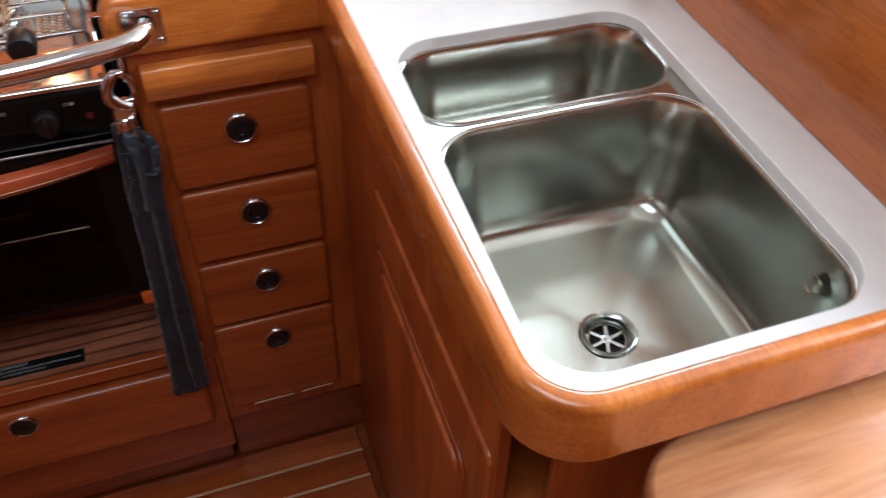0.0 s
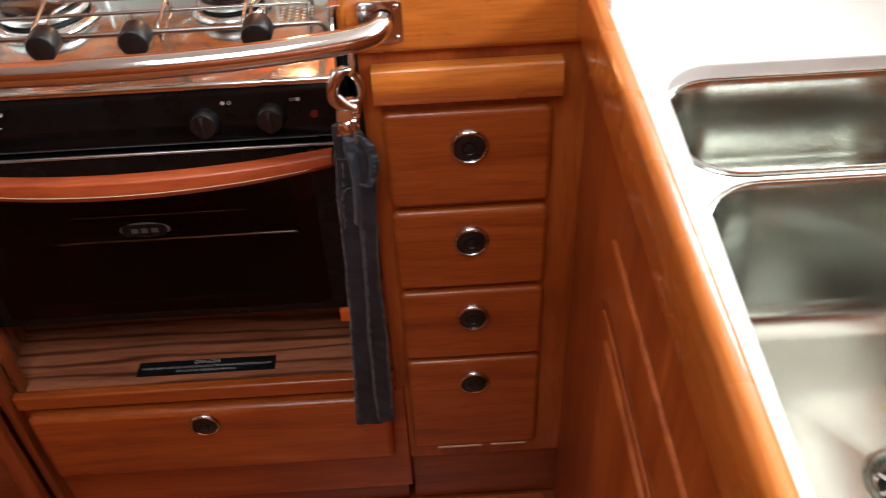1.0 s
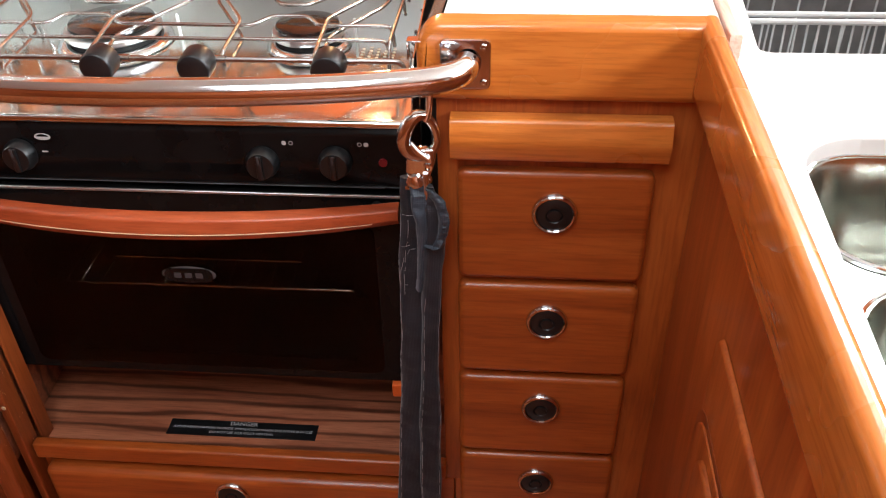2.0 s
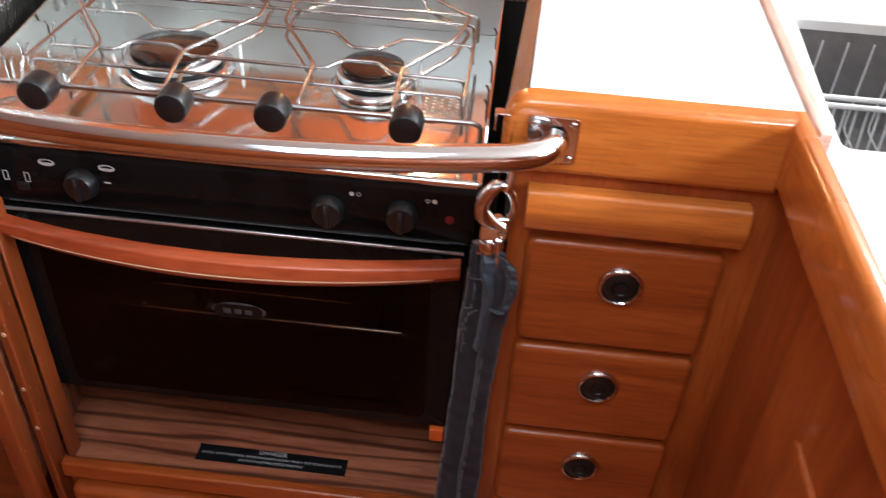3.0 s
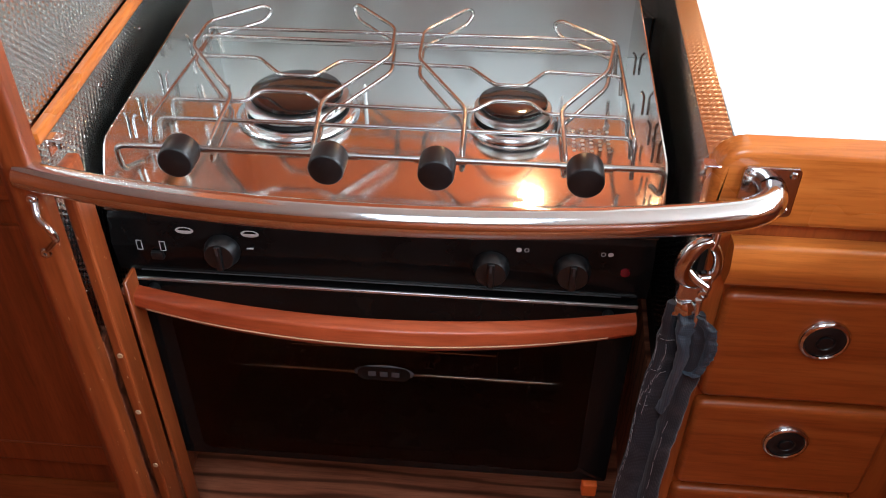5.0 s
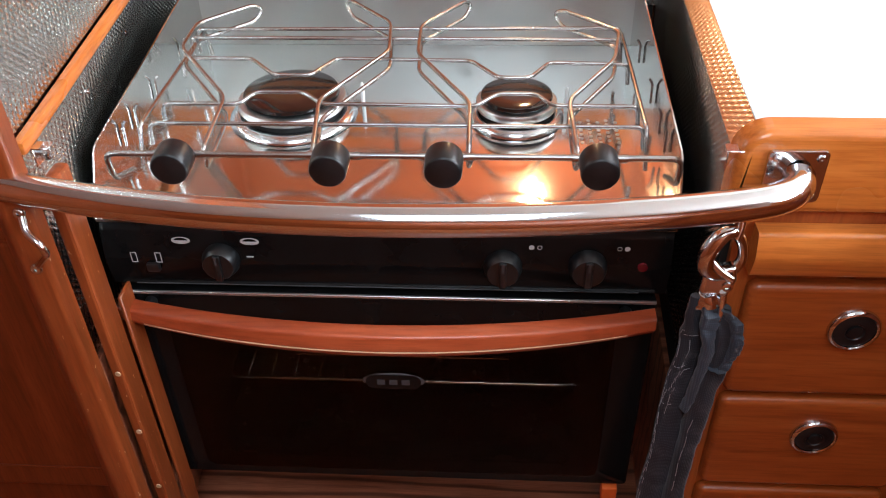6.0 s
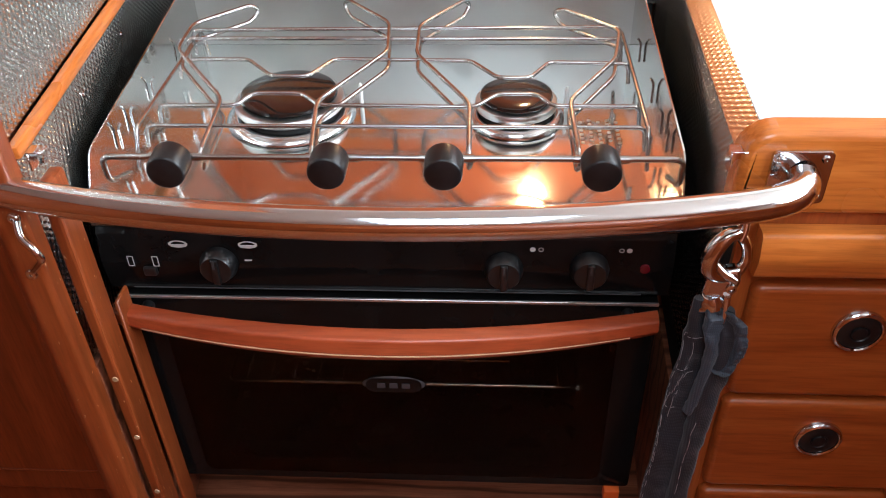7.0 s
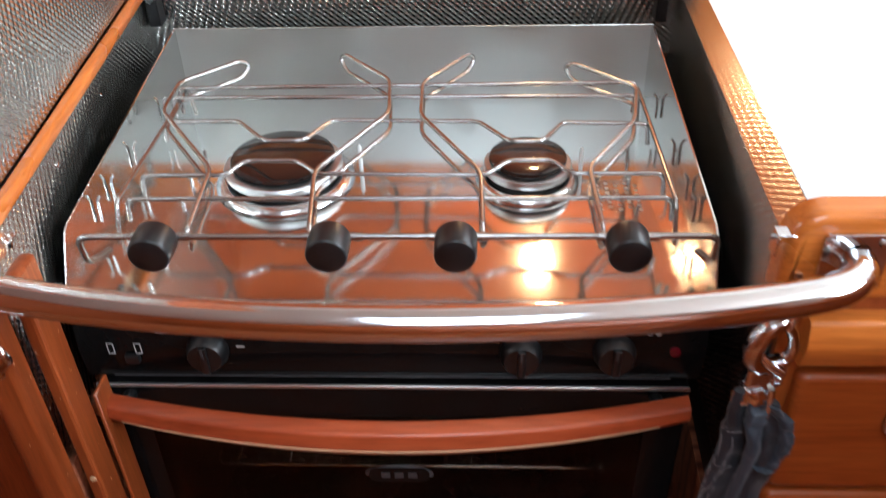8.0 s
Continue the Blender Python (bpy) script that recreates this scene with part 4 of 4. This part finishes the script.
for kx, pts in CLAMPS:
    upper = [(x, y, GZ + 0.004 + 0.010 * min(1, y / 0.2)) for x, y in pts]
    lower = [(x, y - 0.002, GZ - 0.017 + 0.012 * min(1, y / 0.2)) for x, y in pts]
    end = Vector(upper[-1]) + (Vector(upper[-1]) - Vector(upper[-2])).normalized() * 0.012 + Vector((0, 0, -0.008))
    clamp = part("pan_clamp", tube(fillet([(pts[0][0], 0.016, GZ)] + upper + [tuple(end)] + lower[::-1] + [(pts[0][0] + 0.002, 0.018, GZ - 0.006)], 0.012, 6), 0.0023, 10), wire_steel, grid, "bent wire pan clamp")
    part("clamp_knob", lathe([(0, 0), (0.0145, 0), (0.0168, 0.0015), (0.0172, 0.004), (0.0168, 0.0245), (0.0160, 0.0262), (0.0148, 0.0270), (0, 0.0266)], (kx, 0.016, GZ + 0.001), (0, -1, -0.06), 36), black_plastic, clamp, "round black clamp knob")
    part("clamp_bolt", tube([(kx - 0.022, 0.017, GZ), (kx + 0.026, 0.017, GZ)], 0.0042, 10), wire_steel, clamp)

for at, axis in (((-0.014, -0.02, 0.86), (1, 0.1, 0)), ((-0.027, 0.10, 0.86), (1, 0.1, 0)), ((-0.040, 0.24, 0.86), (1, 0.1, 0)), ((-0.022, 0.06, 0.99), (1, 0.1, 0)), ((-0.010, -0.06, 0.72), (1, 0.1, 0)), ((0.565, 0.01, 0.85), (-1, 0.05, 0)), ((0.571, 0.16, 0.85), (-1, 0.05, 0)), ((0.578, 0.30, 0.85), (-1, 0.05, 0)), ((0.560, -0.03, 0.70), (-1, 0.05, 0))):
    solo("lining_screw", lathe([(0, 0), (0.0032, 0), (0.0028, 0.0014), (0.001, 0.002), (0, 0.002)], at, axis, 12), chrome, at, "small round-headed screw in the aluminium lining", "screw", "lining screws")
for x0, y in ((0.002, -0.060), (0.548, -0.052)):
    bracket = thing("corner_bracket", (x0 + 0.006, y, 0.89), "small steel angle bracket at the recess edge", "bracket", "corner brackets")
    part("plate", box(x0, x0 + 0.014, y - 0.006, y + 0.006, 0.894, 0.8955, 0.0004, 1), chrome, bracket)
    part("leg", box(x0, x0 + 0.0015, y - 0.006, y + 0.006, 0.878, 0.8939, 0.0004, 1), chrome, bracket)
for x0 in (-0.052, 0.560):
    latch = thing("corner_latch", (x0, 0.455, 0.86), "dark metal corner fitting at the back of the recess", "fitting", "corner fittings")
    part("plate", box(x0 - 0.006, x0 + 0.008, 0.448, 0.470, 0.850, 0.910, 0.002), black_plastic, latch)
    part("bolt", lathe([(0, 0), (0.0055, 0), (0.005, 0.003), (0, 0.004)], (x0 + 0.001, 0.4478, 0.885), (0, -1, 0), 14), chrome, latch)

# ---- guard rail ----
guard = thing("guard_rail", (0.30, -0.09, 0.84), "bowed polished steel guard rail in front of the stove", "rail")
bow = [(-0.012, -0.0905, 0.876), (0.03, -0.1005, 0.875), (0.09, -0.111, 0.874), (0.18, -0.121, 0.873), (0.28, -0.125, 0.873), (0.38, -0.122, 0.873), (0.48, -0.112, 0.873), (0.555, -0.099, 0.874), (0.586, -0.090, 0.875), (0.600, -0.078, 0.876), (0.603, -0.064, 0.877)]
fine = [Vector(p) for p in bow]
for _ in range(2):
    cut = [fine[0]]
    for a, c in zip(fine, fine[1:]):
        cut += [a.lerp(c, 0.25), a.lerp(c, 0.75)]
    fine = cut + [fine[-1]]
part("tube", tube(fine, 0.0128, 28), rail_steel, guard, "polished steel tube")
plate = part("mounting_plate", upright(slab(rounded([(0.578, 0.852), (0.624, 0.852), (0.624, 0.899), (0.578, 0.899)], 0.005, 4), 0, 0.003, 0.001), -0.0592), chrome, guard, "square chrome mounting plate")
for x, z in ((0.5845, 0.8925), (0.6175, 0.8925), (0.6175, 0.8585), (0.5845, 0.8585)):
    screw("screw", (x, -0.0622, z), (0, -1, 0), 0.0034, plate)
part("end_plug", tube([(-0.0128, -0.0903, 0.876), (-0.0080, -0.0914, 0.876)], 0.0118, 20), black_plastic, guard, "dark plug in the tube's end")
part("end_screw", tube([(-0.004, -0.0880, 0.876), (-0.004, -0.0960, 0.876)], 0.0060, 14), chrome, guard)

hook = thing("wall_hook", (-0.003, -0.085, 0.80), "small bent chrome hook screwed to the teak post", "hook")
part("strap", tube(fillet([(-0.004, -0.0985, 0.852), (-0.001, -0.106, 0.842), (0.010, -0.112, 0.836), (0.014, -0.112, 0.826), (0.006, -0.106, 0.816), (-0.006, -0.0985, 0.803)], 0.006), 0.0032, 10), chrome, hook)
for at in ((-0.006, -0.0962, 0.855), (-0.010, -0.0962, 0.798)):
    screw("screw", at, (0, -1, 0), 0.0055, hook)

# ---- cook's strap hanging from the rail ----
HANG = Vector((0.0015, 0.032, -0.004))
belt = thing("safety_strap", (0.552, -0.10, 0.27), "dark blue webbing safety strap hanging from a chrome snap hook", "strap")
part("eye", tube(fillet([(0.5665, -0.090, 0.868), (0.5665, -0.096, 0.852), (0.566, -0.103, 0.836), (0.563, -0.106, 0.828)], 0.006), 0.0034, 10), chrome, belt, "chrome eye bolt")
ring_pts = [(0.5575 + (0.0150 - 0.0035 * math.sin(t)) * math.cos(t), -0.104 + 0.003 * math.cos(t), 0.812 + 0.0215 * math.sin(t)) for t in (2 * math.pi * k / 36 for k in range(36))]
snap = part("snap_hook", tube(ring_pts, [0.0058 + 0.0016 * math.cos(2 * math.pi * k / 36 - math.pi) for k in range(36)], 12, True), chrome, belt, "chrome snap hook")
body = upright(slab(rounded([(0.5420, 0.772), (0.5540, 0.764), (0.5660, 0.768), (0.5715, 0.786), (0.5690, 0.801), (0.5545, 0.797), (0.5440, 0.802)], [0.005, 0.004, 0.004, 0.006, 0.004, 0.010, 0.004], 4), 0, 0.010, 0.0035, 3), -0.0985)
part("shank", body, chrome, snap, "flat cast body of the hook")
part("rivet", lathe([(0.0022, 0.0012), (0.0024, 0), (0.0046, 0), (0.0044, 0.0016), (0.0026, 0.0018), (0.0022, 0.0004), (0, 0.0004)], (0.5640, -0.1086, 0.7805), (0, -1, 0), 16), chrome, snap)
part("gate", tube(fillet([(0.5460, -0.105, 0.806), (0.5560, -0.109, 0.796), (0.5650, -0.110, 0.790)], 0.004), 0.0036, 10), chrome, snap, "sprung gate of the hook")
part("trigger", tube([(0.5620, -0.110, 0.773), (0.5625, -0.112, 0.757), (0.5610, -0.114, 0.739)], [0.0030, 0.0034, 0.0020], 10), chrome, snap, "thin trigger pin")
part("swivel", lathe([(0, 0), (0.0095, 0), (0.0115, 0.003), (0.0105, 0.009), (0.0070, 0.014), (0, 0.015)], (0.5530, -0.103, 0.759), (-0.25, -0.2, 1), 22), chrome, snap)
part("strap_ring", tube([(0.5515 + 0.0120 * math.cos(t), -0.102 + 0.006 * math.sin(t), 0.7595 + 0.0035 * math.cos(t)) for t in (2 * math.pi * k / 28 for k in range(28))], 0.0042, 10, True), chrome, snap)


def ribbon(line, width, thick, twist, wave, seed):
    """A folded band: a flat section swept down a line, creased and turning a little."""
    pts = fillet(line, 0.03, 8)
    fine_pts = []
    for a, c in zip(pts, pts[1:]):
        k = max(1, int((c - a).length / 0.005))
        fine_pts += [a.lerp(c, i / k) for i in range(k)]
    fine_pts.append(pts[-1])
    loops, n = [], len(fine_pts)
    for i, p in enumerate(fine_pts):
        s = i / (n - 1)
        ang = twist[0] + (twist[1] - twist[0]) * s + 0.25 * noise.noise((seed, s * 6, 0))
        w = np.interp(s, np.linspace(0, 1, len(width)), width) * (1 + 0.10 * noise.noise((seed * 3, s * 11, 2)))
        loop = []
        pinch = 1 - 0.45 * math.exp(-((s - 0.02) / 0.05) ** 2)
        for k in range(48):
            t = 2 * math.pi * k / 48
            u, d = math.copysign(abs(math.cos(t)) ** 0.5, math.cos(t)) * w / 2, math.sin(t) * thick * pinch
            fold = noise.noise((u * 95 + seed, s * 5 + u * 22, 1.0)) + 0.7 * noise.noise((u * 60 - s * 16, s * 26 + seed, 4.0))
            d += wave * fold * (0.45 + 0.75 * math.exp(-s / 0.22))
            loop.append(Vector((p.x + u * math.cos(ang) - d * math.sin(ang), p.y + u * math.sin(ang) + d * math.cos(ang), p.z)))
        loops.append(loop)
    return loops


def seam(loops, places):
    """Dotted stitching laid on a band; places are (ring share, round share) pairs in order."""
    n = len(loops) - 1
    for (a, b), (c, d) in places:
        for k in range(0, 90, 2):
            ends = []
            for f in (k / 90, (k + 1.3) / 90):
                ring = loops[int(round((a + (c - a) * f) * n))]
                i = int(round((b + (d - b) * f) * 48)) % 48
                ends.append(ring[i] + Vector((0, -0.0007, 0)))
            if (ends[0] - ends[1]).length > 0.0004:
                part("stitch", tube(ends, 0.0003, 5), stitch_white, belt)


front = ribbon([(0.5470, -0.103, 0.768), (0.5480, -0.102, 0.725), (0.5460, -0.101, 0.62), (0.5410, -0.103, 0.48), (0.5370, -0.112, 0.38), (0.5330, -0.120, 0.262)], (0.022, 0.034, 0.034, 0.036, 0.040, 0.046), 0.0065, (0.25, 0.05), 0.0065, 2.0)
part("webbing_front", loft(front, True, True), webbing, belt, "", 70)
seam(front, [((0.08, 0.53), (0.97, 0.53)), ((0.09, 0.72), (0.30, 0.66)), ((0.30, 0.55), (0.97, 0.64)), ((0.085, 0.55), (0.09, 0.80)), ((0.17, 0.54), (0.175, 0.74)), ((0.27, 0.54), (0.275, 0.70)), ((0.18, 0.74), (0.265, 0.55))])
side = ribbon([(0.5600, -0.110, 0.762), (0.5690, -0.112, 0.738), (0.5690, -0.111, 0.700), (0.5640, -0.109, 0.640), (0.5590, -0.109, 0.52), (0.5560, -0.118, 0.36), (0.5550, -0.121, 0.270)], (0.014, 0.022, 0.020, 0.020, 0.026, 0.026, 0.026), 0.0085, (0.5, 0.15), 0.0060, 9.0)
part("webbing_fold", loft(side, True, True), webbing, belt, "", 70)
seam(side, [((0.30, 0.62), (0.98, 0.62)), ((0.30, 0.88), (0.98, 0.86))])
curl = ribbon([(0.5640, -0.113, 0.760), (0.5740, -0.115, 0.748), (0.5790, -0.115, 0.728), (0.5780, -0.115, 0.708), (0.5720, -0.117, 0.694), (0.5640, -0.117, 0.697)], (0.008, 0.010, 0.011, 0.011, 0.008), 0.0075, (0.9, -0.5), 0.0060, 5.0)
part("webbing_curl", loft(curl, True, True), highlight_webbing, belt, "blue loop of the webbing, its highlight painted as lighter cloth", 70)
tongue = ribbon([(0.5520, -0.108, 0.766), (0.5560, -0.113, 0.745), (0.5600, -0.115, 0.715), (0.5570, -0.113, 0.672), (0.5500, -0.109, 0.630)], (0.014, 0.020, 0.017, 0.012, 0.005), 0.0055, (0.3, 0.5), 0.0050, 13.0)
part("webbing_tongue", loft(tongue, True, True), highlight_webbing, belt, "", 70)

belt.location += HANG

# ---- cabin sole ----
sole = structure("floor", box(-1.30, 2.22, -2.30, 0.64, FLOOR - 0.05, FLOOR - 0.012, 0), deep_x, "dark teak cabin sole with pale inlaid strips", "floor")
plank = link_mesh("plank", box(-1.05, 1.05, -0.026, 0.026, -0.0118, -0.0002, 0.0012, 1), wood_x)
strip = link_mesh("inlay_strip", box(-1.05, 1.05, -0.0028, 0.0028, -0.0118, -0.0004, 0), holly)
planks, strips = [plank], [strip]
for i in range(31):
    y = -0.052 - i * 0.058
    a = plank if i == 0 else new("plank", plank.data)
    b = strip if i == 0 else new("inlay_strip", strip.data)
    for ob, dy in ((a, 0), (b, -0.029)):
        ob.parent = sole
        ob.location = (-0.24, y + dy, FLOOR)
